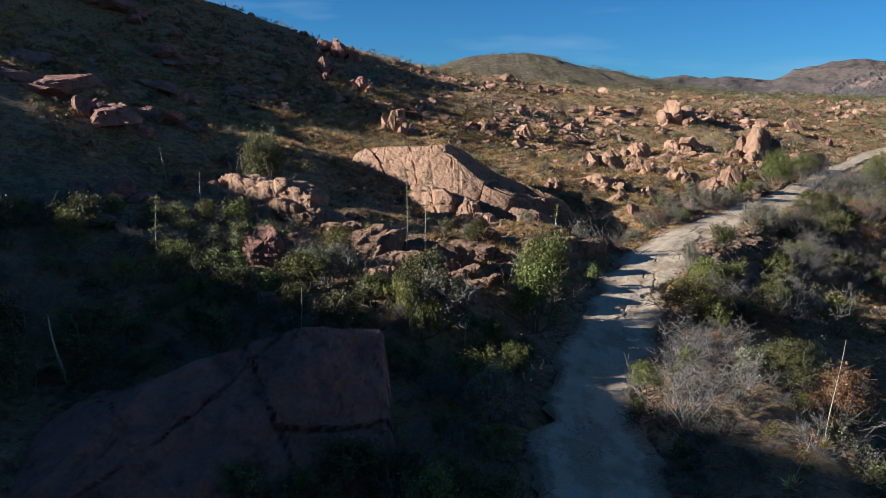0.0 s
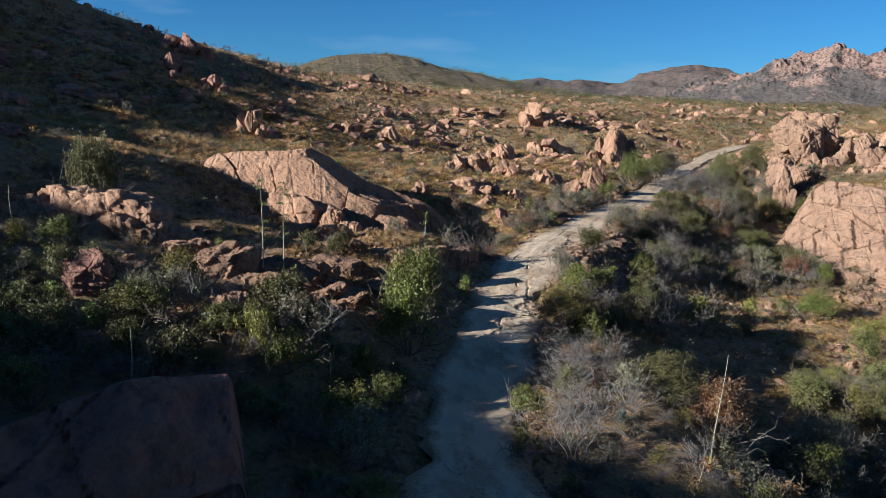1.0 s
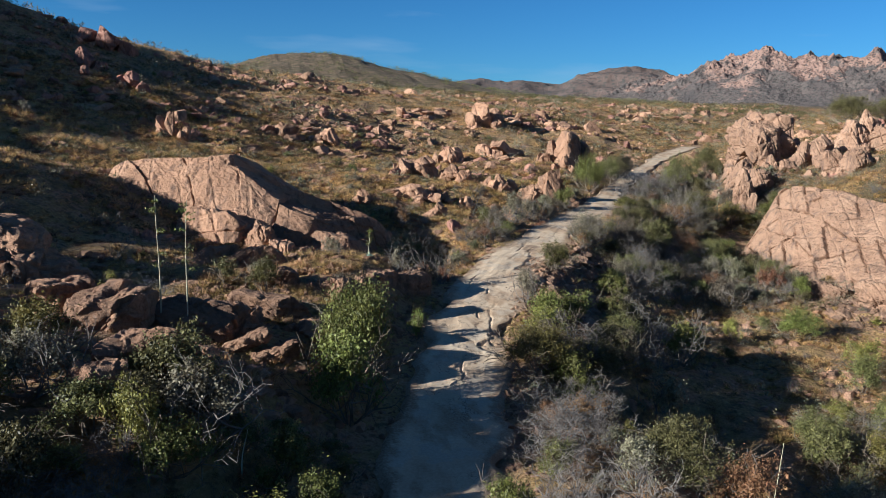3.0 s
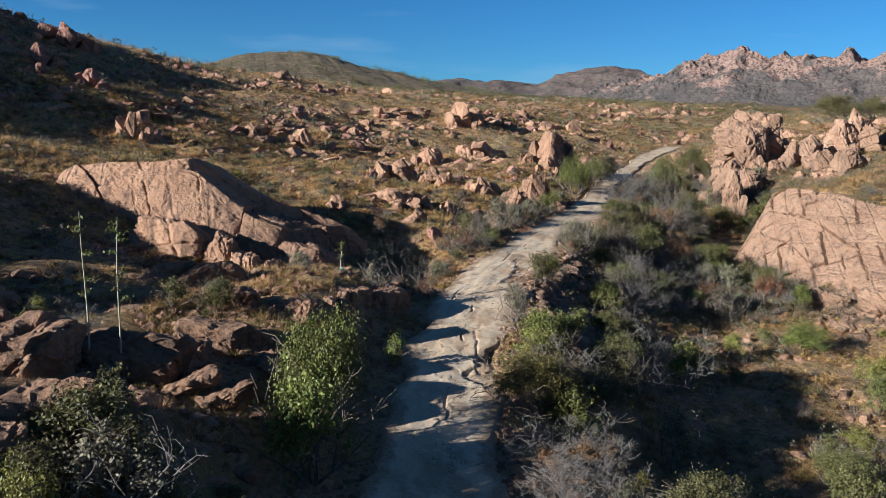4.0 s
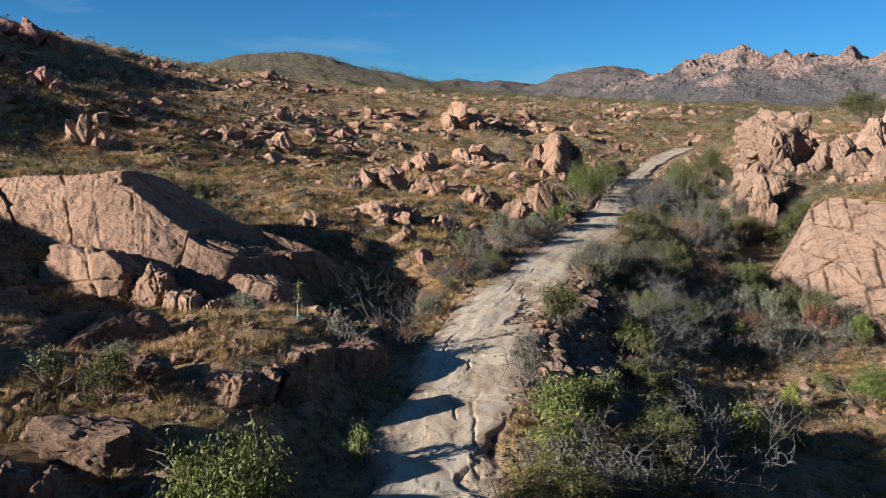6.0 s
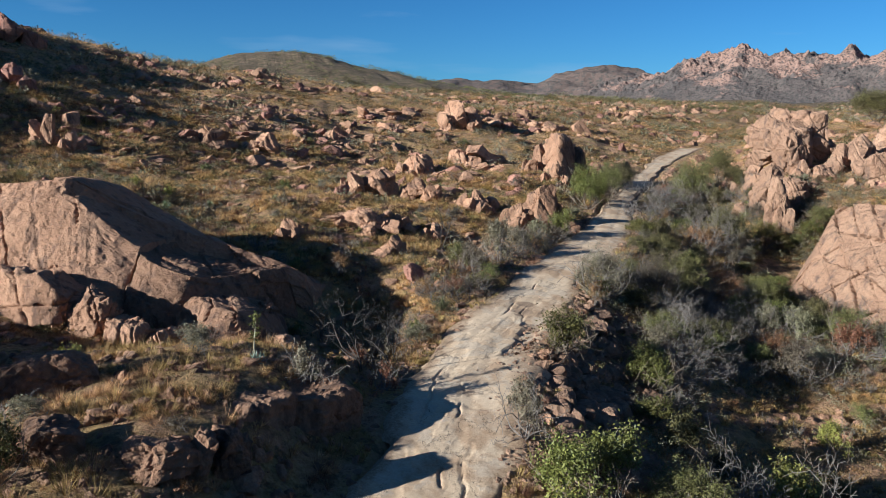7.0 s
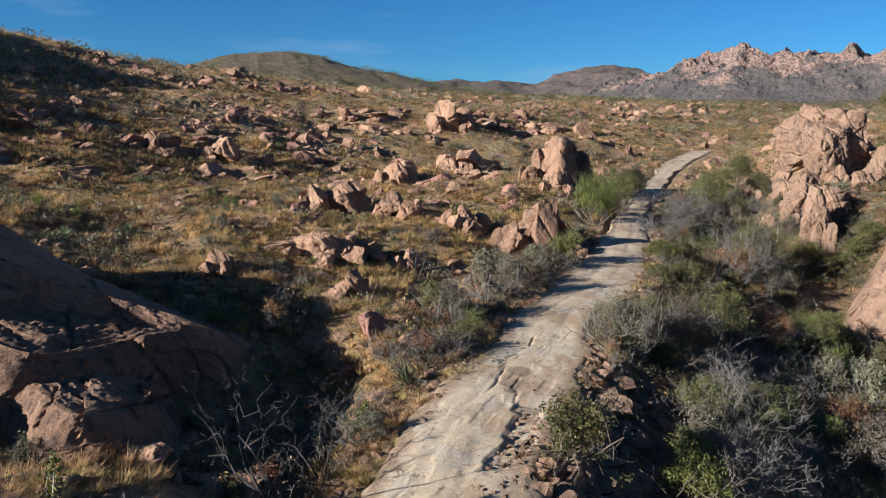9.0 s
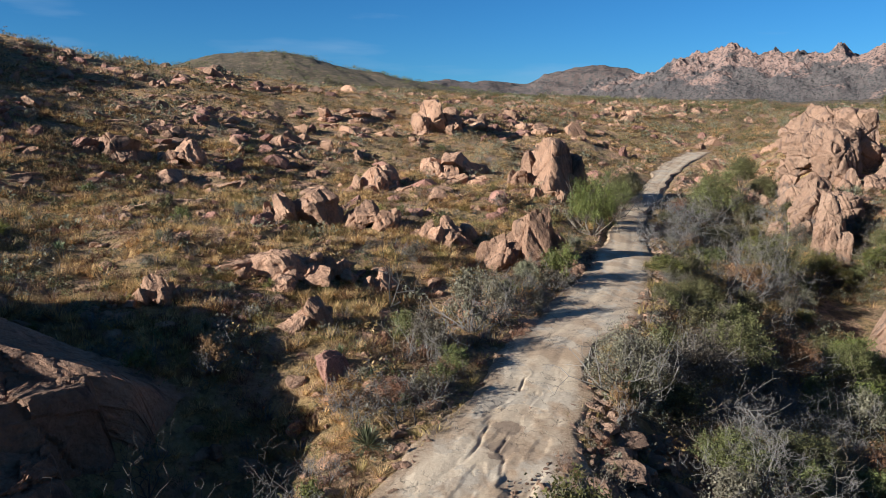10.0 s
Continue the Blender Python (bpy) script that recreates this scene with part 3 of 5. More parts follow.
def outcrop(label, blocks, material, seed, sub=5, name="rock_outcrop", fine=False, **how):
    """A jointed outcrop: blocks of x, y, z, half sizes, turn, tip, lean."""
    top = new(name)
    top.location = (blocks[0][0], blocks[0][1], float(land(blocks[0][0], blocks[0][1], False)))
    base = Matrix.Translation(top.location).inverted()
    for k, (x, y, z, hx, hy, hz, rz, rx, ry) in enumerate(blocks):
        ob = part("block", rock_mesh(seed + 7 * k, (hx, hy, hz), material, sub if not fine else sub + 1, **how), top)
        ob.matrix_basis = base @ turned(x, y, z, rz, rx, ry)
        KEEP.append((x, y, 0.8 * max(hx, hy)))
    return tagged(top, label, "rock outcrop")


def crag(label, x, y, half, tall, rz, seed, material=None, n=5, name="boulder_pile", sub=4, fine=False):
    """A broken boulder: one main block and lesser ones split off it. half: half its width; tall: its height."""
    rng = np.random.default_rng(seed)
    z = float(land(x, y, False))
    blocks = [(x, y, z + 0.36 * tall, 0.66 * half, 0.58 * half, 0.66 * tall, rz, rng.uniform(-8, 8), rng.uniform(-10, 10))]
    for k in range(n - 1):
        a = radians(rz + rng.uniform(0, 360) if k > 1 else rz + 180 * k + rng.uniform(-25, 25))
        r = half * rng.uniform(0.5, 0.85)
        px, py = x + r * math.cos(a), y + 0.7 * r * math.sin(a)
        s, h = half * rng.uniform(0.28, 0.5), tall * rng.uniform(0.26, 0.62)
        blocks.append((px, py, float(land(px, py, False)) + 0.3 * h, s, s * rng.uniform(0.7, 1), h, rz + rng.uniform(-40, 40), rng.uniform(-14, 14), rng.uniform(-16, 16)))
    return outcrop(label, blocks, material or GRANITE, seed * 11, sub, name, fine, boxy=5.0, facets=16, rough=0.04, cracks=3, deep=0.1, taper=0.18, cuts=(0.5, 0.92), chip=0.08, grain_dir=(0.8, 0.1, 0.3))


def jointed(s, h, families, seed, groove=0.06, deep=0.16):
    """Relief of a jointed face: s metres along it, h up it; families of (degrees, spacing)."""
    cell, near = 0, np.full(s.shape, 9.0)
    for k, (deg, gap) in enumerate(families):
        c = (s * math.cos(radians(deg)) + h * math.sin(radians(deg))) / gap
        c = c + 0.13 * grain(s / (2.2 * gap), h / (2.2 * gap), k, seed) + 0.06 / gap * grain(s / 0.4, h / 0.4, k, seed + 1) + 0.35 * grain(s / (5 * gap), h / (5 * gap), k, seed + 7)
        here = fractal(s / 3.2, h / 3.2, 5 * k, seed + 9, 2)
        near = np.minimum(near, np.abs(c - np.round(c)) * gap + 0.6 * np.maximum(0, here + 0.25) * (0.6 + (k > 0)))
        cell = cell * 31 + np.floor(c).astype(np.int64)
    block = lattice(cell, 0 * cell, 0 * cell, seed)
    return block, -deep * np.exp(-(near / groove) ** 2)


def scarp(name, label, stations, material, seed, families, step=0.11, bulge=0.5, proud=0.16, deep=0.16, rough=0.12, ends=(0.05, 0.05), shape=1.0, dip=1.15, parent=None):
    """A rock face with its top and back: stations of crest x, y, z, foot x, y, back x, y and, on request, the height there."""
    st = np.array(stations, float)
    arc = np.concatenate([[0], np.cumsum(np.hypot(np.diff(st[:, 0]), np.diff(st[:, 1])))])
    n = int(arc[-1] / step)
    s = np.linspace(0, arc[-1], n)
    P = curve_at(arc, st, s)
    crest, foot, back = P[:, :3], P[:, 3:5], P[:, 5:7]
    zf, zb = land(foot[:, 0], foot[:, 1], False) - 0.7, P[:, 7] if st.shape[1] > 7 else land(back[:, 0], back[:, 1], False) - 0.7
    end = np.clip(np.minimum((s / arc[-1]) / ends[0], (1 - s / arc[-1]) / ends[1]), 0, 1) ** 0.5
    top = zf + (crest[:, 2] - zf) * (0.02 + 0.98 * end)
    high = float(np.max(np.hypot(np.hypot(*(crest[:, :2] - foot).T), top - zf)))
    nf, nb = int(high / step), int(float(np.max(np.hypot(*(back - crest[:, :2]).T))) / (1.3 * step))
    f = np.linspace(0, 1, nf)[:, None]
    g = np.linspace(0, 1, nb + 1)[1:, None]
    out = foot - crest[:, :2]
    out = out / np.linalg.norm(out, axis=1, keepdims=True)
    swell = bulge * np.sin(np.pi * f) ** 0.8
    xf = [foot[:, k] + (crest[:, k] - foot[:, k]) * f + out[:, k] * swell for k in (0, 1)]
    zz = zf + (top - zf) * f ** shape
    xb = [crest[:, k] + (back[:, k] - crest[:, k]) * g for k in (0, 1)]
    zk = top + (zb - top) * g ** dip
    # the far side falls to the ground
    g2 = np.linspace(0, 1, 13)[1:, None]
    reach = back - crest[:, :2]
    reach = 2.2 * reach / np.linalg.norm(reach, axis=1, keepdims=True)
    xs = [back[:, k] + reach[:, k] * g2 ** 0.7 for k in (0, 1)]
    zs = zb + (np.minimum(zb, land(xs[0][-1], xs[1][-1], False) - 0.7) - zb) * g2 ** 1.4
    x, y, z = (np.concatenate(v) for v in ((xf[0], xb[0], xs[0]), (xf[1], xb[1], xs[1]), (zz, zk, zs)))
    S = np.repeat(s[None], len(x), 0)
    H = np.concatenate([f * high + 0 * s, high + g * 6.0 + 0 * s, high + 6.0 + g2 * 4 + 0 * s])
    block, cut = jointed(S, H, families, seed, deep=deep)
    lump = fractal(S / 1.9, H / 1.9, 0, seed + 3, 4) * rough - 0.07 * np.abs(fractal(S / 0.55, H / 0.55, 0, seed + 5, 3))
    push = proud * block + cut + lump
    front = np.concatenate([np.ones((nf, 1)), np.exp(-g * 6), 0 * g2]) + 0 * S
    ends_in = np.minimum(1, end * 1.5)
    ob = new(name, mesh_from(name, np.stack([x + out[:, 0] * push * front * ends_in, y + out[:, 1] * push * front * ends_in, z + push * (1.1 - 0.6 * front)], -1).reshape(-1, 3), grid_faces(len(x), n), material))
    for k in range(0, len(st)):
        mx, my = (st[k, 3] + st[k, 5]) / 2, (st[k, 4] + st[k, 6]) / 2
        KEEP.append((mx, my, 0.42 * math.hypot(st[k, 3] - st[k, 5], st[k, 4] - st[k, 6])))
    if parent is not None:
        ob.parent = parent
        return tagged(ob, label)
    return tagged(ob, label, "rock outcrop")


# the long hogback ridge above the road: a steep lit face and two ledges before its dark end wall
rock_ridge = tagged(new("rock_ridge"), "long orange granite ridge split by deep joints", "rock outcrop")
RIDGE = ((22, 3.8), (-62, 5.2))
scarp("crest", "steep sunlit face under the crest", (
    (-9.8, 71.4, 6.4, -9.4, 68.6, -8.8, 74.0, 6.2), (-8.0, 70.6, 7.4, -7.7, 67.6, -6.8, 74.2, 7.0), (-5.2, 69.3, 7.8, -5.6, 66.6, -4.0, 73.6, 7.4), (-2.4, 68.0, 7.9, -3.4, 65.4, -1.6, 73.0, 7.6),
    (-0.2, 67.2, 8.1, -1.5, 64.8, 0.4, 72.4, 7.5), (0.7, 67.3, 7.6, -0.2, 65.0, 1.8, 72.2, 7.1), (1.8, 67.6, 6.8, 1.4, 65.9, 3.2, 72.0, 6.2), (4.5, 67.4, 5.5, 4.3, 66.3, 6.0, 70.6, 4.6),
    (7.7, 67.0, 4.3, 7.6, 66.0, 8.8, 69.8, 3.2), (10.2, 66.9, 3.3, 10.3, 66.0, 11.0, 69.0, 2.4), (12.0, 66.8, 2.3, 12.2, 66.1, 12.6, 68.0, 1.6)), GRANITE, 302, RIDGE, step=0.1, bulge=0.22, proud=0.13, deep=0.2, rough=0.05, ends=(0.03, 0.03), shape=0.9, dip=1.0, parent=rock_ridge)
scarp("slab", "flat sunlit slab stepped down from the crest", (
    (-1.2, 66.9, 7.5, -2.2, 64.6, 0.4, 69.0, 7.4), (0.0, 66.4, 7.3, -1.2, 63.6, 1.6, 68.8, 6.9), (1.2, 65.7, 6.5, -0.2, 62.6, 2.6, 68.4, 6.3), (2.2, 65.1, 5.7, 0.9, 61.9, 3.6, 68.0, 5.7), (3.1, 64.6, 5.0, 2.1, 61.7, 4.4, 67.4, 5.1), (3.6, 64.5, 4.8, 2.7, 62.2, 4.8, 67.2, 4.9)),
    GRANITE, 303, RIDGE, step=0.1, bulge=0.15, proud=0.08, deep=0.14, rough=0.05, ends=(0.02, 0.03), shape=0.9, dip=1.0, parent=rock_ridge)
scarp("ledge", "broad granite ledge before the ridge, worn top strewn with chips", (
    (2.6, 66.6, 5.0, 1.6, 65.2, 4.5, 67.5, 5.0), (3.2, 64.6, 4.7, 2.0, 63.0, 4.8, 67.0, 4.7), (3.9, 63.2, 4.4, 2.9, 61.8, 5.2, 66.8, 4.3), (5.6, 62.1, 3.9, 4.7, 60.9, 6.6, 66.4, 3.9),
    (6.6, 62.7, 3.6, 6.9, 61.9, 7.4, 66.4, 3.6), (8.6, 64.3, 3.4, 9.1, 63.6, 8.8, 66.6, 3.4), (10.6, 65.8, 3.2, 11.1, 65.3, 10.2, 67.2, 3.1)), GRANITE, 304, ((20, 2.0), (84, 2.2)), step=0.09, bulge=0.25, proud=0.1, deep=0.15, rough=0.09, ends=(0.03, 0.04), shape=0.8, parent=rock_ridge)
scarp("ledge", "low granite ledge at the foot of the ridge", (
    (4.9, 62.7, 3.0, 4.1, 61.7, 6.2, 63.8, 3.1), (6.0, 61.5, 2.85, 5.2, 60.4, 7.0, 63.6, 2.9), (7.8, 59.2, 2.7, 7.1, 58.3, 8.2, 62.8, 2.5),
    (8.5, 59.8, 2.5, 9.0, 59.2, 8.8, 63.0, 2.2), (9.9, 63.6, 1.8, 10.4, 63.3, 9.4, 64.4, 1.9)), GRANITE, 306, ((16, 1.6), (84, 1.7)), step=0.08, bulge=0.25, proud=0.1, deep=0.2, rough=0.08, ends=(0.04, 0.06), shape=0.75, parent=rock_ridge)
outcrop("jointed granite blocks below the ridge face", [
    (-1.0, 62.3, 2.9, 2.6, 1.6, 1.6, -24, -10, 4), (1.9, 60.6, 2.3, 1.0, 1.0, 1.5, -32, -6, 12),
    (3.2, 59.4, 1.6, 1.1, 0.9, 1.1, -35, -4, 8), (4.6, 58.9, 1.4, 0.9, 0.8, 0.9, -20, -5, 5)],
    GRANITE, 300, sub=6, boxy=6.0, facets=6, rough=0.06, cracks=3, deep=0.12, cuts=(0.75, 1.05), grain_dir=(0.75, 0.6, 0.2))
# the red slab beside the start of the way
scarp("granite_slab", "huge smooth reddish granite slab in deep shade", (
    (-12.2, 18.2, 0.8, -11.2, 15.0, -13.2, 21.0), (-10.2, 19.7, 1.8, -9.4, 15.6, -11.6, 23.0), (-7.6, 21.6, 2.7, -6.6, 17.0, -9.0, 25.0), (-4.8, 23.0, 3.3, -3.8, 18.8, -6.2, 26.0),
    (-2.6, 23.9, 3.2, -1.9, 20.2, -3.4, 26.4), (-1.5, 24.2, 3.1, -1.1, 21.8, -1.9, 26.4)), GRANITE_RED, 342, ((28, 4.2), (-58, 5.0), (75, 6.0)), bulge=0.9, proud=0.16, deep=0.2, rough=0.34, ends=(0.08, 0.03), shape=0.8)
outcrop("rounded cracked granite outcrop with sunlit crest", [
    (-12.2, 46.8, 4.3, 4.2, 2.6, 2.2, -8, 0, 6), (-8.6, 45.6, 3.5, 2.8, 2.2, 1.7, -14, 0, 12), (-14.5, 46.6, 4.5, 2.2, 2.0, 1.9, 5, 0, -8)],
    GRANITE, 360, sub=6, boxy=4.2, facets=8, rough=0.09, cracks=9, deep=0.1, grain_dir=(1, 0.2, 0.2))
# the cliff across the gully
scarp("rock_cliff", "steep orange-tan granite cliff with crossing joints", (
    (56.0, 78.6, 1.2, 51.6, 76.0, 61.0, 82.0), (56.8, 75.0, 4.2, 50.4, 72.4, 63.0, 78.0), (57.6, 71.2, 4.6, 49.9, 68.4, 64.5, 73.4), (58.8, 66.6, 4.0, 50.3, 63.6, 66.0, 68.6),
    (60.6, 61.6, 3.4, 51.4, 58.8, 68.0, 63.6), (63.6, 56.6, 3.1, 54.0, 53.6, 71.0, 58.6), (68.0, 51.0, 2.8, 58.4, 48.0, 75.0, 53.0)),
    GRANITE_PALE, 382, ((34, 1.5), (-52, 4.0), (80, 3.4)), step=0.12, bulge=0.5, proud=0.2, deep=0.4, rough=0.16, ends=(0.08, 0.03), shape=1.05)
outcrop("broken granite ledges below the cliff", [
    (48.6, 65.2, -3.6, 1.7, 1.1, 1.0, -70, -12, 10), (49.6, 60.4, -3.6, 1.9, 1.2, 1.0, -62, -10, 8), (51.6, 56.8, -3.0, 2.0, 1.3, 1.2, -55, -14, 6), (47.2, 61.6, -4.2, 1.0, 0.8, 0.7, -20, -15, 5), (45.6, 59.6, -4.8, 1.1, 0.7, 0.6, -30, -8, 12)],
    GRANITE_PALE, 384, sub=6, boxy=5.0, facets=8, rough=0.07, cracks=9, deep=0.12, cuts=(0.72, 1.0), grain_dir=(0.75, 0.1, 0.6))


def pillars(label, cx, cy, rx, ry, n, low, high, seed, material, hx=(0.9, 2.0)):
    """A crag: big upright-jointed masses, highest in its middle, and split blocks round them."""
    r = np.random.default_rng(seed)
    blocks = []
    for k in range(n):
        main = k < max(2, n // 4)
        a = 2.4 * k + r.uniform(-0.4, 0.4)
        t = (0.5 * math.sqrt(k / max(1, n // 4)) if main else r.uniform(0.55, 1.05))
        x, y = cx + rx * t * math.cos(a), cy + ry * t * math.sin(a)
        w = r.uniform(1.1, 1.5) * hx[1] if main else r.uniform(hx[0], 0.75 * hx[1])
        tall = 0.5 * (high if main else low) * r.uniform(0.75, 1.15) + 0.5
        blocks.append((x, y, float(land(x, y, False)) + tall - 0.9, w, w * r.uniform(0.7, 1.0), tall, r.uniform(-15, 40), r.uniform(-8, 8), r.uniform(-14, 4)))
    big = max(2, n // 4)
    top = outcrop(label, blocks[:big], material, seed * 3, 6, "granite_crag", boxy=4.2, facets=12, rough=0.07, cracks=7, deep=0.1, taper=0.14, cuts=(0.6, 0.98), grain_dir=(0.95, 0.1, 0.15), step=1.5)
    base = Matrix.Translation(top.location).inverted()
    for k, (x, y, z, bx, by, bz, rz, tx, ty) in enumerate(blocks[big:]):
        ob = part("block", rock_mesh(seed * 5 + k, (bx, by, bz), material, 4, boxy=5.0, facets=16, rough=0.05, cracks=3, deep=0.1, taper=0.1, cuts=(0.55, 0.95)), top)
        ob.matrix_basis = base @ turned(x, y, z, rz, tx, ty)
    return top


pillars("heaped crag of weathered granite blocks", 73.5, 101.5, 6.2, 5.4, 34, 1.8, 5.2, 421, GRANITE_PALE, (0.8, 2.1))
pillars("broken granite columns beside the gully", 66.5, 94.5, 3.6, 3.6, 15, 1.6, 4.2, 422, GRANITE_PALE, (0.6, 1.3))
pillars("granite spire at the foot of a crag", 62.2, 88.8, 1.3, 1.2, 5, 2.4, 5.2, 424, GRANITE_PALE, (0.6, 1.1))
pillars("granite crag on the far bank", 90.0, 99.0, 6.5, 4.5, 22, 1.6, 5.0, 423, GRANITE_PALE, (0.7, 1.7))
pillars("low broken crag on the bank slope", 78.0, 90.0, 4.5, 3.5, 14, 1.2, 3.2, 425, GRANITE_PALE, (0.5, 1.3))
outcrop("flat-topped granite block at the road bank", [(10.3, 51.4, 0.7, 2.0, 1.3, 1.25, 40, -3, 2), (8.2, 50.2, 1.3, 1.2, 1.1, 1.0, 36, -4, 6)],
        GRANITE, 430, sub=5, boxy=8.0, facets=3, rough=0.05, cracks=4, deep=0.06, cuts=(0.85, 1.05))


# ---- plants ----
def prisms(p0, p1, r0, r1, sides=3):
    """Tapered sticks from p0 to p1: verts and quads."""
    p0, p1, r0, r1 = (np.asarray(a, float) for a in (p0, p1, r0, r1))
    d = p1 - p0
    d /= np.linalg.norm(d, axis=1, keepdims=True) + 1e-9
    ref = np.where(np.abs(d[:, 2:3]) > 0.9, np.array([[1.0, 0, 0]]), np.array([[0, 0, 1.0]]))
    u = np.cross(d, ref)
    u /= np.linalg.norm(u, axis=1, keepdims=True)
    w = np.cross(d, u)
    ang = np.arange(sides) * 2 * math.pi / sides
    ring = u[:, None] * np.cos(ang)[None, :, None] + w[:, None] * np.sin(ang)[None, :, None]
    v = np.concatenate([p0[:, None] + ring * r0[:, None, None], p1[:, None] + ring * r1[:, None, None]], 1)
    base = (np.arange(len(p0)) * 2 * sides)[:, None]
    f = [np.stack([base[:, 0] + k, base[:, 0] + (k + 1) % sides, base[:, 0] + sides + (k + 1) % sides, base[:, 0] + sides + k], 1) for k in range(sides)]
    return v.reshape(-1, 3), np.concatenate(f)


def grow(seed, width, height, stems, levels, kids, radius, upright=0.5, crook=0.3, flat=1.0):
    """Branches from one root: start, end, radii, and the tips."""
    rng = np.random.default_rng(seed)
    p0, p1, r0, r1, tips = [], [], [], [], []
    lvl = []
    for _ in range(stems):
        a, lean = rng.uniform(0, 2 * math.pi), rng.uniform(0.15, 1.0)
        way = np.array([math.cos(a) * lean * width, math.sin(a) * lean * width, height * rng.uniform(0.7, 1.15) * (1.15 - 0.55 * lean)]) * 0.5
        lvl.append((np.array([math.cos(a), math.sin(a), 0]) * width * 0.05, way, radius))
    for n in range(levels):
        nxt = []
        for at, way, r in lvl:
            bend = way * 0.5 + rng.normal(size=3) * np.linalg.norm(way) * crook * 0.25
            mid, end = at + bend, at + way
            for a, b, ra, rb in ((at, mid, r, r * 0.8), (mid, end, r * 0.8, r * 0.58)):
                p0.append(a), p1.append(b), r0.append(ra), r1.append(rb)
            if n == levels - 1:
                tips.append(end)
                tips.append(mid)
            else:
                for _ in range(kids):
                    go = way / np.linalg.norm(way) * upright + rng.normal(size=3) * 0.62 + np.array([0, 0, 0.18])
                    go *= np.linalg.norm(way) * rng.uniform(0.5, 0.85) / np.linalg.norm(go)
                    nxt.append((end if rng.random() < 0.6 else mid, go, r * 0.55))
        lvl = nxt
    out = [np.array(a) for a in (p0, p1, r0, r1, tips)]
    for k in (0, 1, 4):
        out[k][:, 2] = np.maximum(out[k][:, 2], 0.02)
    return out


def leaves(rng, centres, each, scatter, size, up=0.35):
    """Small pointed leaves round each centre: verts and quads."""
    n = len(centres) * each
    c = np.repeat(centres, each, 0) + rng.normal(size=(n, 3)) * scatter
    c[:, 2] = np.maximum(c[:, 2], 0.03)
    a = rng.normal(size=(n, 3)) + np.array([0, 0, up])
    a /= np.linalg.norm(a, axis=1, keepdims=True)
    b = np.cross(a, rng.normal(size=(n, 3)))
    b /= np.linalg.norm(b, axis=1, keepdims=True)
    s = size * rng.uniform(0.55, 1.3, (n, 1))
    v = np.stack([c - a * s, c + b * s * 0.42 + a * s * 0.1, c + a * s, c - b * s * 0.42 + a * s * 0.1], 1).reshape(-1, 3)
    return v, np.arange(4 * n).reshape(n, 4)


def crown(rng, width, height, count, size, lobes, loose):
    """Leaves in many separate sprays over a heap of uneven lobes, with gaps between them: verts and quads."""
    a, t = rng.uniform(0, 2 * math.pi, lobes), np.sqrt(rng.uniform(0, 1, lobes))
    t[0] = 0.15
    r = width * rng.uniform(0.09, 0.24, lobes)
    reach = (0.52 * width - 0.8 * r) * t
    up = height * (0.22 + 0.62 * np.sqrt(np.clip(1 - t ** 2, 0, 1)) * rng.uniform(0.45, 1.15, lobes))
    c = np.stack([np.cos(a) * reach, np.sin(a) * reach, np.minimum(up, height - 0.5 * r)], 1)
    each = 36
    sprays = max(8, count // each)
    pick = rng.choice(lobes, sprays, p=r ** 2 / (r ** 2).sum())
    d = rng.normal(size=(sprays, 3))
    d /= np.linalg.norm(d, axis=1, keepdims=True)
    d[:, 2] = np.where(d[:, 2] < -0.35, -d[:, 2], d[:, 2])
    depth = 1.05 - loose * rng.random(sprays) ** 1.5 + 0.3 * rng.random(sprays) ** 5
    heart = c[pick] + d * (r[pick] * depth)[:, None]
    q = rng.uniform(0.055, 0.13, sprays) * width ** 0.6
    way = d + rng.normal(size=(sprays, 3)) * 0.4 + np.array([0, 0, 0.35])
    way /= np.linalg.norm(way, axis=1, keepdims=True)
    n = sprays * each
    q, way, heart = np.repeat(q, each)[:, None], np.repeat(way, each, 0), np.repeat(heart, each, 0)
    p = heart + rng.normal(size=(n, 3)) * q * 0.55 + way * q * rng.normal(0.2, 0.8, (n, 1))
    p[:, 2] = np.maximum(p[:, 2], 0.03)
    face = way + rng.normal(size=(n, 3)) * 0.7
    face /= np.linalg.norm(face, axis=1, keepdims=True)
    u = np.cross(face, rng.normal(size=(n, 3)))
    u /= np.linalg.norm(u, axis=1, keepdims=True)
    w = np.cross(face, u)
    s = size * rng.uniform(0.6, 1.35, (n, 1))
    v = np.stack([p - u * s, p + w * s * 0.5, p + u * s, p - w * s * 0.5], 1).reshape(-1, 3)
    return v, np.arange(4 * n).reshape(n, 4)


def shrub_mesh_pair(seed, width, height, leaf, bark, count, size, loose):
    rng = np.random.default_rng(seed)
    p0, p1, r0, r1, _ = grow(seed, 1.08 * width, 1.04 * height, 8, 4, 3, 0.012 * width + 0.008)
    stout = r0 > np.quantile(r0, 0.55 if bark is not TWIG else 0.3)
    wood = mesh_from("woody_frame", *prisms(p0[stout], p1[stout], np.maximum(r0[stout], 0.006), np.maximum(r1[stout], 0.005)), bark)
    v, f = crown(rng, width, height, count, size, int(8 + 5 * width), loose)
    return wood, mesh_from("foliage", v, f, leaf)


STORE = {}


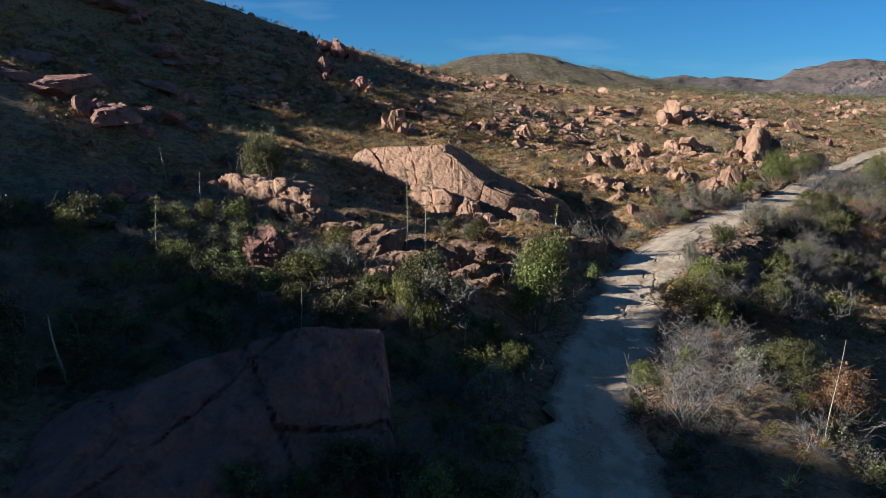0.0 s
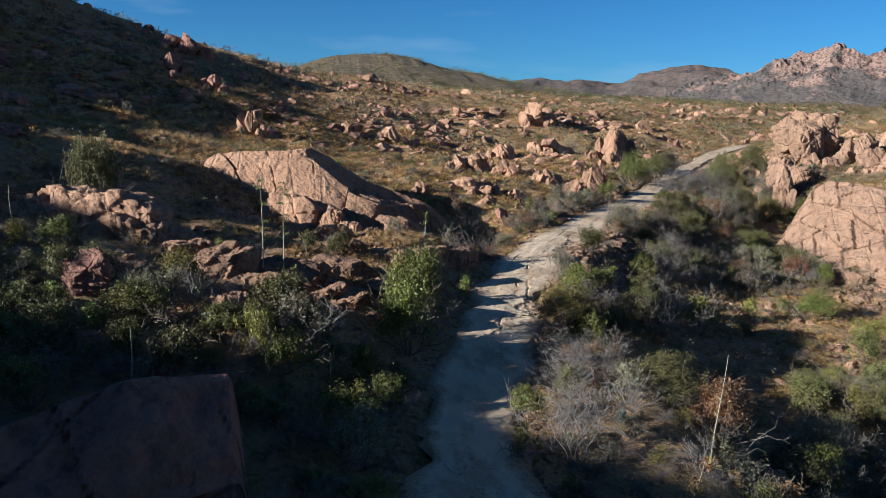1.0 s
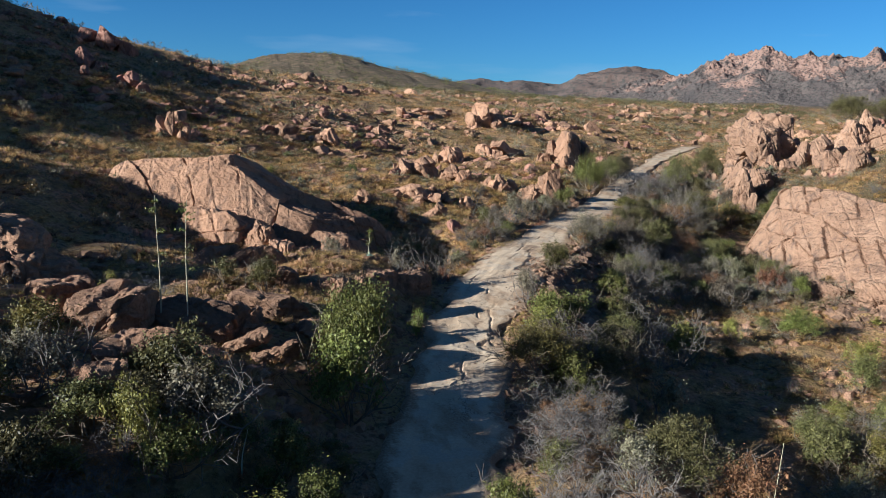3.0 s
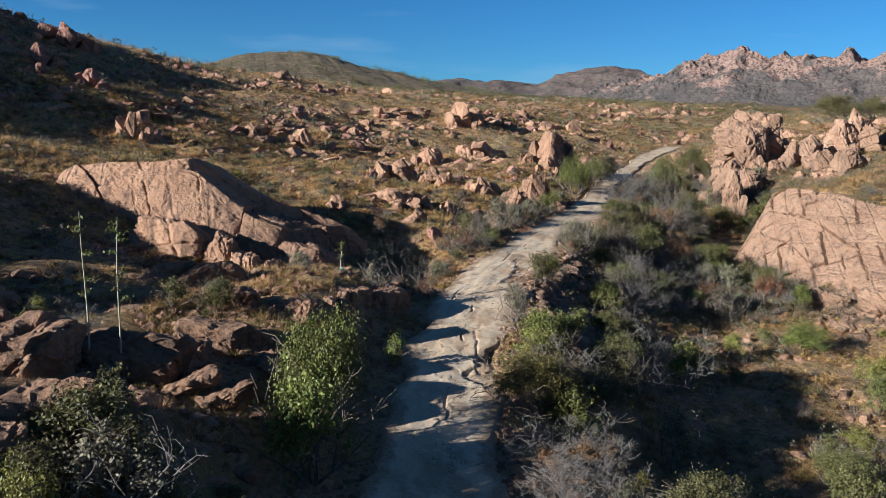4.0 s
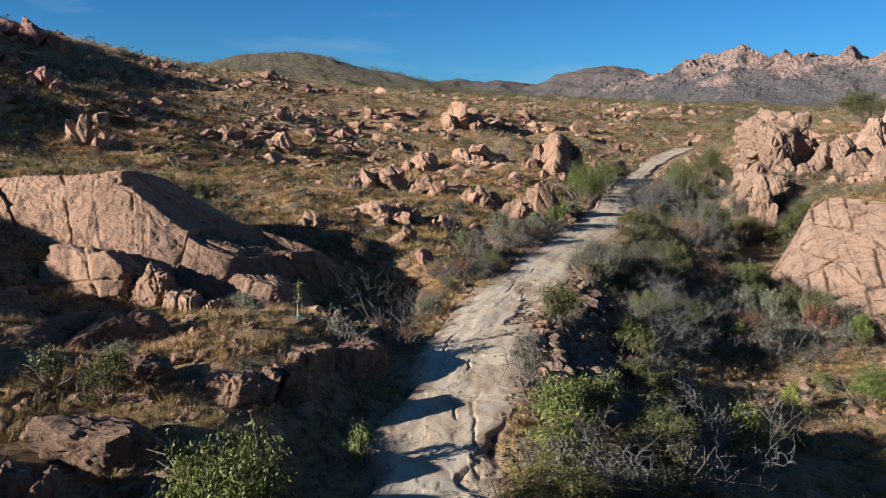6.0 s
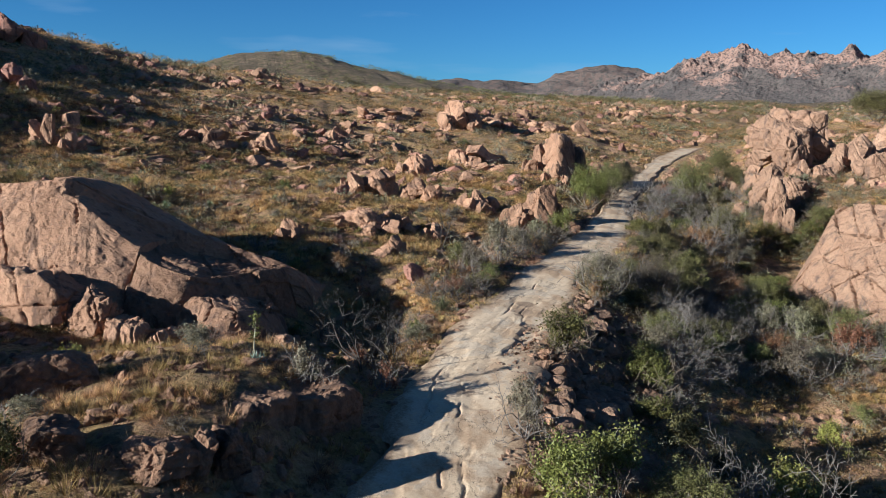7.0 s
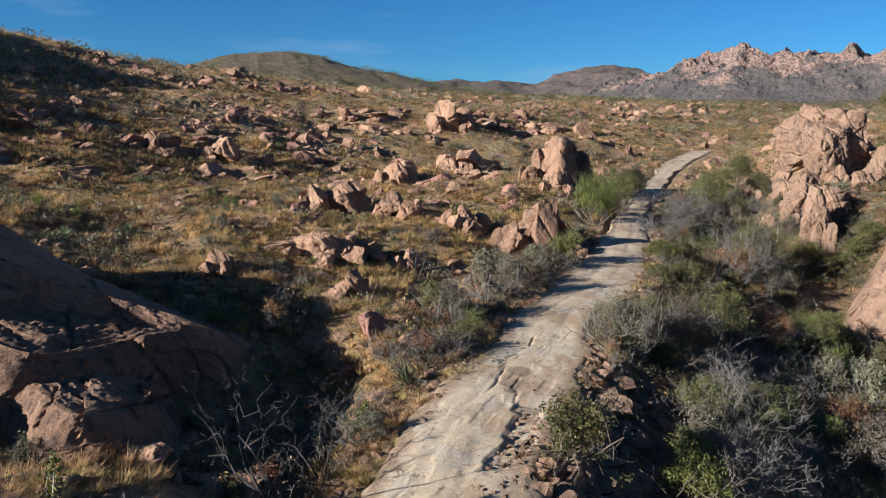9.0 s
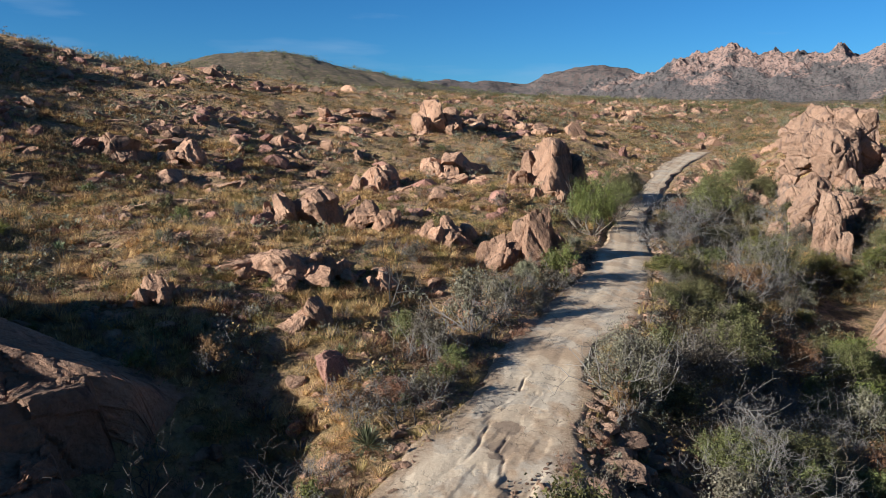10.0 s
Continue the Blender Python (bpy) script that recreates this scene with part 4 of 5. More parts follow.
def stock(kind, size, seed):
    """A shrub of a kind, in one of three sizes, made once."""
    key = (kind, size, seed)
    if key not in STORE:
        leaf, bark, count, fuzz, flat = KINDS[kind]
        width = (0.9, 2.0, 4.0)[size]
        n, s = ((1300, 0.034), (4600, 0.043), (15000, 0.05))[size]
        tall = width * flat
        if leaf is None:
            p0, p1, r0, r1, _ = grow(seed * 31 + size, width, tall, (7, 8, 9)[size] if bark is not BURNT else 3, (4, 5, 5)[size], 3 if bark is not BURNT else 2, 0.006 + (0.0065 if bark is not BURNT else 0.016) * width, 0.9, 0.7)
            r0, r1 = np.maximum(r0, 0.005 + 0.0012 * size), np.maximum(r1, 0.004 + 0.001 * size)
            STORE[key] = (mesh_from("woody_frame", *prisms(p0, p1, r0, r1), bark), None, width, tall)
        else:
            STORE[key] = (*shrub_mesh_pair(seed * 17 + size, width, tall, leaf, bark, int(n * count), s, fuzz), width, tall)
    return STORE[key]


KINDS = {  # leaf, bark, how leafy, how loose, height to width
    "oak": (OAK, BARK, 1.1, 0.5, 0.85), "lime": (LIME, BARK, 1.0, 0.5, 0.8), "yellow": (YELLOW, BARK, 0.8, 0.8, 0.9),
    "sage": (SAGE, TWIG, 0.7, 0.8, 0.85), "rust": (RUST, TWIG, 0.45, 0.9, 0.8), "dead": (None, TWIG, 0, 0, 0.9), "burnt": (None, BURNT, 0, 0, 1.1)}
SHRUB_NAMES = {"oak": ("oak_shrub", "dark green scrub oak shrub on dry ground", "shrub"), "lime": ("green_shrub", "bright green leafy shrub on dry ground", "shrub"),
               "yellow": ("yellowing_shrub", "yellowing olive shrub with thin leaves", "shrub"), "sage": ("sage_shrub", "grey-green sage shrub with dry twigs", "shrub"),
               "rust": ("rusty_shrub", "rust-brown drying shrub among the rocks", "shrub"), "dead": ("dead_shrub", "leafless grey dead shrub with tangled twigs", "dead shrub"),
               "burnt": ("burnt_tree", "charred leafless tree with crooked branches", "dead tree")}


def shrub(kind, x, y, width, height, seed=0, label="", sink=0.05):
    size = 0 if width < 1.35 else 1 if width < 2.9 else 2
    wood, foliage, w0, h0 = stock(kind, size, seed % 4 + 1)
    name, words, category = SHRUB_NAMES[kind]
    top = new(name)
    part("woody_frame", wood, top)
    if foliage is not None:
        part("foliage", foliage, top)
    top.matrix_world = turned(x, y, float(land(x, y, False)) - sink, (seed * 137) % 360, 0, 0, (width / w0, width / w0, height / h0))
    return tagged(top, label or words, category)


def rosette(rng, n, length, width, droop, rise):
    """Stiff blades from one heart: verts and quads."""
    a, t = rng.uniform(0, 2 * math.pi, n), rng.uniform(0, 1, n) ** 0.8
    el = rise + (math.pi / 2 - rise) * t * 0.95
    d = np.stack([np.cos(a) * np.cos(el), np.sin(a) * np.cos(el), np.sin(el)], 1)
    side = np.stack([-np.sin(a), np.cos(a), 0 * a], 1) * width
    L = (length * rng.uniform(0.75, 1.1, n))[:, None]
    mid, tip = d * L * 0.55, d * L
    tip[:, 2] -= droop * length * np.cos(el)
    z0 = np.zeros((n, 3)) + np.array([0, 0, 0.04])
    v = np.stack([z0 - side * 0.8, z0 + side * 0.8, mid + side, mid - side, tip + side * 0.08, tip - side * 0.08], 1).reshape(-1, 3)
    b = np.arange(n) * 6
    return v, np.concatenate([np.stack([b, b + 1, b + 2, b + 3], 1), np.stack([b + 3, b + 2, b + 4, b + 5], 1)])


def spiky(x, y, width, seed=0, material=None, name="sotol", label="spiky pale green sotol rosette on stony ground"):
    key = ("spiky", name, seed % 3)
    if key not in STORE:
        rng = np.random.default_rng(500 + seed)
        broad = name == "agave"
        STORE[key] = mesh_from("blades", *rosette(rng, 46 if broad else 130, 0.55, 0.045 if broad else 0.013, 0.05 if broad else 0.28, 0.15), material or SPIKE)
    top = new(name, STORE[key])
    top.matrix_world = turned(x, y, float(land(x, y, False)), seed * 71, 0, 0, width / 1.0)
    return tagged(top, label, name)


def stalk(x, y, tall, seed=0, lean=(0, 0), tufts=9, thick=0.035, leafy=True, rosette_size=0.9, label="tall agave flower stalk with yellow-green tufts"):
    """A flowering agave: rosette, stalk and its tufts."""
    rng = np.random.default_rng(900 + seed)
    top = new("agave_plant")
    top.matrix_world = turned(x, y, float(land(x, y, False)))
    n = 9
    k = np.linspace(0, 1, n + 1)
    line = np.stack([lean[0] * k + 0.04 * np.sin(5 * k + seed), lean[1] * k + 0.04 * np.cos(4 * k + seed), tall * k], 1)
    r = thick * (1 - 0.7 * k)
    part("stalk", mesh_from("stalk", *prisms(line[:-1], line[1:], r[:-1], r[1:], 6), STALK, True), top)
    if tufts:
        at = np.sort(rng.uniform(0.45, 1.0, tufts))
        base = np.stack([np.interp(at, k, line[:, j]) for j in range(3)], 1)
        a = rng.uniform(0, 2 * math.pi, tufts)
        out = np.stack([np.cos(a), np.sin(a), 0.35 + 0 * a], 1) * (0.42 * (1.15 - at))[:, None] * tall / 5
        for b, o in zip(base, out):
            part("side_branch", mesh_from("side_branch", *prisms([b], [b + o], [0.012], [0.009], 3), STALK), top)
            v, f = leaves(rng, np.array([b + o]), 26, np.array([0.1, 0.1, 0.04]), 0.06)
            part("flower_tuft", mesh_from("flower_tuft", v, f, LIME if leafy else RUST), top, "yellow-green flower tuft" if leafy else "dry brown flower tuft")
    if rosette_size:
        ob = part("rosette", mesh_from("rosette", *rosette(rng, 60, 0.55 * rosette_size, 0.03, 0.1, 0.1), AGAVE if leafy else STRAW), top, "grey-green spiky rosette")
    return tagged(top, label, "agave")


# ---- scatter helpers ----
def wander(rng, n, lo, hi, power=1.3, a0=-46, a1=62, heart=(6, 16)):
    """Places in a fan ahead of the start of the way."""
    r = lo + (hi - lo) * rng.uniform(0, 1, n) ** power
    a = np.radians(rng.uniform(a0, a1, n))
    return heart[0] + r * np.sin(a), heart[1] + r * np.cos(a)


def clear(x, y, road_gap=3.0, rocks=1.0):
    ok = (np.abs(x - road_x(y)) > road_gap + 0.4 * grain(y / 2.0, 0, 0, 61)) | (y > 150)
    for kx, ky, kr in KEEP:
        ok &= (x - kx) ** 2 + (y - ky) ** 2 > (kr * rocks) ** 2
    return ok


def stamp(verts, faces, places, scale, spin, squash=None):
    """One mesh's verts and faces repeated at places."""
    n, m = len(places), len(verts)
    c, s = np.cos(spin)[:, None], np.sin(spin)[:, None]
    v = np.repeat(verts[None], n, 0) * scale[:, None, None]
    if squash is not None:
        v = v * squash[:, None, :]
    x, y = v[..., 0] * c - v[..., 1] * s, v[..., 0] * s + v[..., 1] * c
    v = np.stack([x, y, v[..., 2]], -1) + places[:, None]
    return v.reshape(-1, 3), (faces[None] + (np.arange(n) * m)[:, None, None]).reshape(-1, faces.shape[1])


def on_ground(x, y, lift=0.0):
    return np.stack([x, y, land(x, y, False) + lift], 1)


def tuft_mesh(rng, blades, tall, width, root_spread=0.12):
    """A bunch of blades bent outward from one crown."""
    a, el = rng.uniform(0, 2 * math.pi, blades), np.radians(rng.uniform(12, 70, blades))
    L = tall * rng.uniform(0.45, 1.1, blades)
    side = np.stack([-np.sin(a), np.cos(a), 0 * a], 1) * width
    root = np.stack([np.cos(a), np.sin(a), 0 * a], 1) * rng.uniform(0.01, root_spread, (blades, 1))
    tip = root + np.stack([np.cos(a) * np.cos(el) * L, np.sin(a) * np.cos(el) * L, np.sin(el) * L], 1)
    return np.stack([root - side, root + side, tip], 1).reshape(-1, 3), np.arange(3 * blades).reshape(-1, 3)


def grass(name, label, material, n, seed, lo, hi, size, mask, blades=22, width=0.0115, root_spread=0.12, power=1.3):
    rng = np.random.default_rng(seed)
    x, y = wander(rng, n, lo, hi, power)
    ok = clear(x, y, 2.5, 0.8) & mask(x, y, rng)
    x, y = x[ok], y[ok]
    vs, fs, base = [], [], 0
    pick = rng.integers(0, 5, len(x))
    for k in range(5):
        v, f = tuft_mesh(rng, blades, 0.5, width, root_spread)
        at = pick == k
        far = np.hypot(x[at] - 6, y[at] - 16)
        sc = size * rng.uniform(0.6, 1.35, at.sum()) * (1 + far / 190) * (0.62 + 0.38 * ease(52, 78, y[at]))
        v, f = stamp(v, f, on_ground(x[at], y[at], -0.02), sc, rng.uniform(0, 6.28, at.sum()))
        vs.append(v), fs.append(f + base)
        base += len(v)
    ob = new(name, mesh_from(name, np.concatenate(vs), np.concatenate(fs), material))
    return tagged(ob, label, "grass", kind="stuff")


# ---- single boulders: x, y, half sizes, turn, seed ----
SPLIT = dict(boxy=5.5, facets=9, rough=0.07, cracks=3, deep=0.1, taper=0.05, cuts=(0.72, 1.0))
for x, y, hx, hy, hz, rz, ry, seed, words in (
        (33.6, 85.0, 2.6, 2.2, 3.0, 12, -8, 11, "tall split granite boulder beside the road"),
        (46.2, 109.6, 3.6, 3.0, 3.2, 30, -12, 12, "craggy granite boulder pile beside the road"),
        (43.5, 103.0, 1.6, 1.3, 1.1, 10, 0, 13, "pale broken granite boulder below larger one"),
        (44.1, 144.6, 3.5, 2.8, 2.7, 15, 0, 14, "big rounded granite boulder on the slope"),
        (20.2, 92.4, 2.3, 1.9, 1.7, 20, -10, 15, "broad tilted granite boulder in dry grass"),
        (28.6, 110.4, 2.1, 1.7, 1.7, 0, 8, 16, "pink granite boulder on the grassy slope"),
        (18.2, 91.6, 1.3, 1.1, 1.2, 40, 0, 17, "pink granite boulder on the grassy slope"),
        (39.5, 120.6, 3.1, 2.4, 1.9, 24, 0, 18, "flat-topped granite boulder on the slope"),
        (11.2, 112.0, 1.8, 1.5, 1.3, 8, 0, 19, "pointed granite boulder on the slope"),
        (5.4, 111.6, 2.6, 1.9, 1.6, 30, 0, 20, "low reddish granite outcrop in dry grass"),
        (17.0, 81.0, 2.2, 1.5, 0.95, 5, 6, 21, "low rounded granite boulder in dry grass"),
        (19.8, 81.4, 1.1, 1.0, 0.9, 60, 0, 22, "low rounded granite boulder in dry grass"),
        (11.3, 76.5, 0.85, 0.8, 0.8, 10, 0, 23, "small rounded boulder in dry grass"),
        (18.1, 74.2, 0.85, 0.9, 1.1, 35, 14, 24, "leaning split slab above the road"),
        (22.8, 80.6, 1.0, 1.0, 0.9, 20, 0, 25, "dark fire-stained boulder under a burnt tree"),
        (29.2, 89.2, 1.5, 1.2, 1.4, 50, 0, 26, "pink granite boulder on the grassy slope"),
        (24.2, 91.4, 1.7, 1.4, 1.2, 12, 10, 27, "broad tilted granite boulder in dry grass"),
        (-7.9, 99.2, 1.1, 1.0, 1.7, 10, 0, 28, "upright granite tooth on the shaded slope"),
        (-6.0, 99.0, 0.9, 0.9, 1.3, 40, 10, 29, "upright granite tooth on the shaded slope"),
        (79.8, 97.0, 2.4, 2.0, 2.4, 5, 0, 32, "stacked granite crag on the far bank")):
    crag(words, x, y, 1.28 * hx, 1.55 * hz, rz, seed, GRANITE_PALE if x > 60 else GRANITE, 10 if hx > 3.2 else 7 if hx > 2 else 5, fine=hx > 2.4 and y < 112)
for x, y, hx, hy, hz, rz, ry, seed, words in (
        (-3.6, 38.6, 1.5, 1.1, 0.95, -10, 4, 41, "rounded granite block on the terrace"),
        (-0.7, 39.5, 1.6, 1.0, 0.75, -12, 6, 42, "smooth red granite block on the terrace"),
        (0.75, 39.5, 0.42, 0.6, 0.75, 15, 24, 43, "small leaning split stone"),
        (1.4, 39.4, 0.4, 0.6, 0.78, 20, 30, 44, "small leaning split stone"),
        (1.3, 38.2, 0.9, 0.55, 0.34, 12, -14, 45, "thin tilted granite slab"),
        (2.6, 37.9, 0.8, 0.5, 0.3, 20, -16, 46, "thin tilted granite slab"),
        (2.3, 42.6, 1.7, 1.0, 0.6, -16, 6, 47, "low weathered granite shelf"),
        (-1.9, 33.9, 1.35, 1.1, 0.9, 0, -4, 48, "red granite block in the brush"),
        (-2.7, 32.0, 0.8, 0.8, 0.85, 30, 0, 49, "red granite block in the brush"),
        (5.8, 46.4, 0.85, 0.7, 0.55, 25, -8, 50, "tan split stone above the bank"),
        (6.7, 46.6, 0.3, 0.6, 0.65, 10, 26, 51, "upright thin stone above the bank"),
        (7.5, 47.1, 0.62, 0.55, 0.68, 30, 10, 52, "pale pointed stone above the bank"),
        (-0.6, 52.2, 1.3, 0.6, 0.6, 24, -18, 55, "tilted granite slabs below the ridge"),
        (0.6, 51.6, 1.2, 0.5, 0.5, 28, -22, 56, "tilted granite slabs below the ridge"),
        (2.0, 52.4, 1.1, 0.8, 0.75, 10, -8, 57, "tilted granite slabs below the ridge"),
        (2.9, 47.2, 0.8, 0.6, 0.55, 5, 0, 58, "rounded stone below the ridge"),
        (-8.7, 34.0, 0.9, 0.9, 1.1, 10, 0, 59, "red rounded stone beside a shrub"),
        (13.8, 66.3, 0.26, 0.26, 0.36, 0, 0, 60, "small pale stone in the shaded hollow"),
        (13.2, 34.9, 0.5, 0.4, 0.3, 0, 0, 61, "small pale stone beside the road"),
        (26.3, 55.4, 0.6, 0.5, 0.5, 20, 0, 62, "orange stone on the shaded bank"),
        (-5.6, 40.4, 1.2, 0.9, 0.7, 30, 0, 63, "rounded granite block on the terrace"),
        (4.4, 40.5, 0.9, 0.8, 0.5, 0, 8, 64, "low weathered granite shelf"),
        (17.6, 25.8, 0.6, 0.5, 0.5, 20, 0, 65, "reddish granite stone in the gully brush"),
        (18.6, 26.4, 0.5, 0.45, 0.6, 50, 0, 66, "reddish granite stone in the gully brush")):
    boulder(words, x, y, (1.12 * hx, 1.1 * hy, 1.12 * hz), rz, 0, ry, seed, GRANITE_RED if x < -6 else GRANITE, 5, 0.22, **SPLIT)
# crags of the shaded hill
for x, y, hx, hy, hz, rz, seed in ((-24.5, 53.0, 3.2, 2.6, 2.2, 20, 71), (-31.5, 57.5, 4.6, 3.4, 3.0, -10, 72), (-40, 101.6, 3.6, 2.8, 3.2, 15, 73), (-22.5, 147.5, 4.6, 3.4, 3.8, 0, 74),
                                   (-24.0, 60.6, 3.0, 2.4, 1.3, 12, 75), (-13.7, 113, 2.2, 1.8, 2.2, 8, 76), (-20.5, 118.8, 3.0, 2.4, 3.0, 20, 77), (-33, 84, 4.2, 3.0, 3.2, 5, 78),
                                   (-46, 78, 4.6, 3.4, 3.2, 25, 79), (-28, 96, 2.8, 2.2, 2.2, 40, 80), (-19, 40, 2.6, 2.0, 1.3, 10, 81), (-24, 36, 3.0, 2.2, 1.4, 30, 82),
                                   (-36, 128, 4.0, 3.0, 3.6, 12, 83), (-29, 133, 3.2, 2.6, 3.0, 33, 84), (-17, 34, 1.6, 1.3, 0.9, 50, 85), (-50, 110, 5.2, 3.6, 4.0, 20, 86), (-12.5, 141, 3.0, 2.2, 2.0, 15, 87)):
    crag("weathered red granite crag on a shaded hillside", x, y, hx, (0.95 if x > -28 else 0.5) * hz, rz, seed, GRANITE_RED, 5, "crag")

# ---- plants at known places: kind, x, y, width, height ----
for k, (kind, x, y, w, h) in enumerate((
        ("yellow", 14.4, 39.6, 3.6, 2.8), ("lime", 15.6, 38.4, 2.6, 2.0), ("sage", 17.3, 49.1, 1.9, 2.0), ("lime", 22.3, 57.2, 2.6, 2.2), ("sage", 20.3, 43.2, 3.2, 2.3),
        ("sage", 21.4, 40.2, 2.2, 2.8), ("dead", 24.4, 45.5, 2.8, 3.4), ("lime", 19.6, 46.6, 2.6, 2.2), ("yellow", 16.2, 43.2, 2.8, 2.0), ("lime", 17.4, 45.4, 2.4, 2.0), ("sage", 29.0, 65.6, 3.2, 3.0), ("rust", 27.8, 64.2, 1.4, 1.6),
        ("dead", 50.5, 93.0, 5.0, 4.4), ("oak", 62.0, 104.0, 5.2, 5.4), ("lime", 42.6, 93.4, 4.0, 4.4), ("lime", 33.4, 79.9, 2.6, 2.4), ("sage", 31.0, 79.6, 2.0, 1.8))):
    shrub(kind, x, y, w, h, k)
for k, (kind, x, y, w, h) in enumerate((
        ("oak", 49.0, 100.6, 3.4, 3.6), ("sage", 45.6, 97.0, 3.0, 2.8), ("oak", 52.8, 105.6, 3.6, 3.6), ("sage", 56.6, 111.0, 3.4, 3.0), ("lime", 40.8, 80.4, 2.8, 1.7), ("sage", 25.4, 73.4, 2.4, 2.9), ("sage", 22.4, 70.3, 1.9, 2.0), ("sage", 27.4, 75.8, 2.4, 2.2), ("oak", 111, 124, 8.0, 5.4), ("oak", 117, 122, 6.0, 4.4),
        ("lime", 2.1, 45.8, 1.6, 1.7), ("oak", -0.6, 33.0, 2.8, 2.2), ("lime", 5.4, 37.6, 3.3, 4.5), ("lime", 5.0, 35.0, 2.7, 3.2), ("lime", 9.5, 44.0, 1.0, 1.5), ("oak", 72.0, 112.0, 4.4, 4.4),
        ("oak", 38.5, 70.6, 3.6, 3.2), ("sage", 34.0, 67.3, 3.8, 3.6), ("oak", 52.0, 84.0, 4.4, 4.2), ("dead", 47.0, 82.0, 4.0, 3.6), ("oak", -12.9, 49.8, 3.2, 5.6))):
    shrub(kind, x, y, w, h, k + 20)
for k, (kind, x, y, w, h) in enumerate((
        ("lime", -6.1, 31.2, 2.7, 1.8), ("yellow", -4.9, 34.6, 2.4, 2.1), ("sage", 0.0, 30.6, 2.6, 2.4), ("yellow", -1.6, 29.4, 1.7, 2.6), ("yellow", 1.8, 27.0, 2.8, 1.8), ("lime", 3.2, 28.6, 1.6, 1.6),
        ("lime", -11.4, 39.0, 1.8, 1.4), ("yellow", -3.4, 17.8, 1.3, 1.2), ("lime", 8.8, 28.0, 1.5, 1.6), ("lime", 8.0, 25.5, 1.2, 1.2), ("dead", 9.4, 24.3, 2.4, 3.2), ("dead", 11.8, 31.0, 2.6, 1.6),
        ("oak", 15.6, 29.4, 3.0, 2.3), ("sage", 13.4, 28.8, 2.2, 1.6), ("oak", 24.5, 48.0, 2.4, 2.2), ("lime", 8.4, 21.9, 1.0, 1.1))):
    shrub(kind, x, y, w, h, k + 40)
for k, (kind, x, y, w, h) in enumerate((
        ("yellow", -12.2, 24.4, 2.3, 2.0), ("yellow", -11.7, 30.0, 2.4, 1.7), ("dead", -1.1, 20.6, 1.2, 1.2), ("burnt", 22.5, 78.2, 2.4, 3.8), ("burnt", 12.9, 56.6, 2.4, 3.8), ("burnt", 11.9, 63.6, 1.8, 2.8),
        ("burnt", 14.6, 58.6, 2.6, 2.6), ("oak", 11.2, 69.8, 1.2, 1.0), ("sage", 10.1, 52.3, 1.3, 1.5), ("rust", 13.4, 54.4, 1.1, 1.2), ("burnt", 15.0, 61.0, 2.0, 2.6), ("burnt", 13.2, 59.8, 2.2, 2.4),
        ("burnt", 16.0, 63.8, 2.0, 1.8), ("dead", 12.6, 33.0, 2.4, 1.3), ("dead", 14.8, 35.6, 2.4, 1.4), ("rust", 14.6, 34.6, 2.2, 1.4), ("dead", 19.2, 33.6, 2.2, 2.2))):
    shrub(kind, x, y, w, h, k + 60)
for k, (x, y, w) in enumerate(((18.6, 64.0, 1.75), (20.3, 66.2, 1.1), (18.7, 70.4, 1.0), (-2.4, 41.4, 1.3), (-1.8, 39.9, 1.2), (-9.0, 36.4, 1.3), (19.6, 68.4, 0.9), (16.4, 30.6, 1.2), (10.9, 85, 1.2), (6.0, 84, 1.3), (3.2, 80.5, 1.4), (47, 76, 1.4), (54, 70, 1.3), (0.0, 87, 1.3), (13.5, 73.0, 1.1))):
    spiky(x, y, w, k)
for k, (x, y, w) in enumerate(((18.4, 47.0, 1.5), (-1.2, 38.2, 1.1), (12.4, 27.3, 1.0), (14.2, 30.4, 1.0), (8.6, 53.6, 0.6))):
    spiky(x, y, w, k, AGAVE, "agave", "broad grey-green agave rosette on stony ground")
for k, (x, y, tall, lean, leafy) in enumerate(((-2.0, 39.2, 5.3, (0.1, 0), True), (-1.0, 38.8, 5.3, (0.25, 0), True), (-12.6, 30.7, 3.4, (0.1, 0), True), (8.4, 53.0, 1.9, (0.05, 0), True),
                                               (14.2, 23.9, 4.0, (0.5, 0.3), False), (11.5, 20.6, 1.9, (0.6, 0.2), False), (60.0, 91.4, 3.0, (0, 0), True), (83.7, 129, 4.2, (0, 0), True))):
    stalk(x, y, tall, k, lean, leafy=leafy, thick=0.035 if leafy else 0.022, tufts=9 if leafy else 6)
for k, (x, y, tall, lean) in enumerate(((-5.4, 26.4, 3.0, (0.2, 0)), (-18.6, 47.2, 2.8, (-0.3, 0)), (-14.0, 40.4, 2.4, (0.1, 0)), (-12.5, 22.5, 2.4, (-0.5, 0)), (1.2, 30.0, 1.5, (0.2, 0)), (-8.6, 33.6, 1.6, (0.4, 0)))):
    stalk(x, y, tall, k + 30, lean, 0, 0.03 if k != 3 else 0.07, False, 0.5, "bare dry agave stalk without leaves")


# ---- loose rocks over the slopes ----
rng = np.random.default_rng(21)
PROTO = [rock_mesh(200 + k, (1, rng.uniform(0.65, 0.95), rng.uniform(0.5, 0.85)), (GRANITE, GRANITE, GRANITE_RED, GRANITE_PALE)[k % 4], 4, boxy=3.6, facets=16, rough=0.07, cracks=4, deep=0.1, taper=0.12, cuts=(0.42, 0.85)) for k in range(14)]


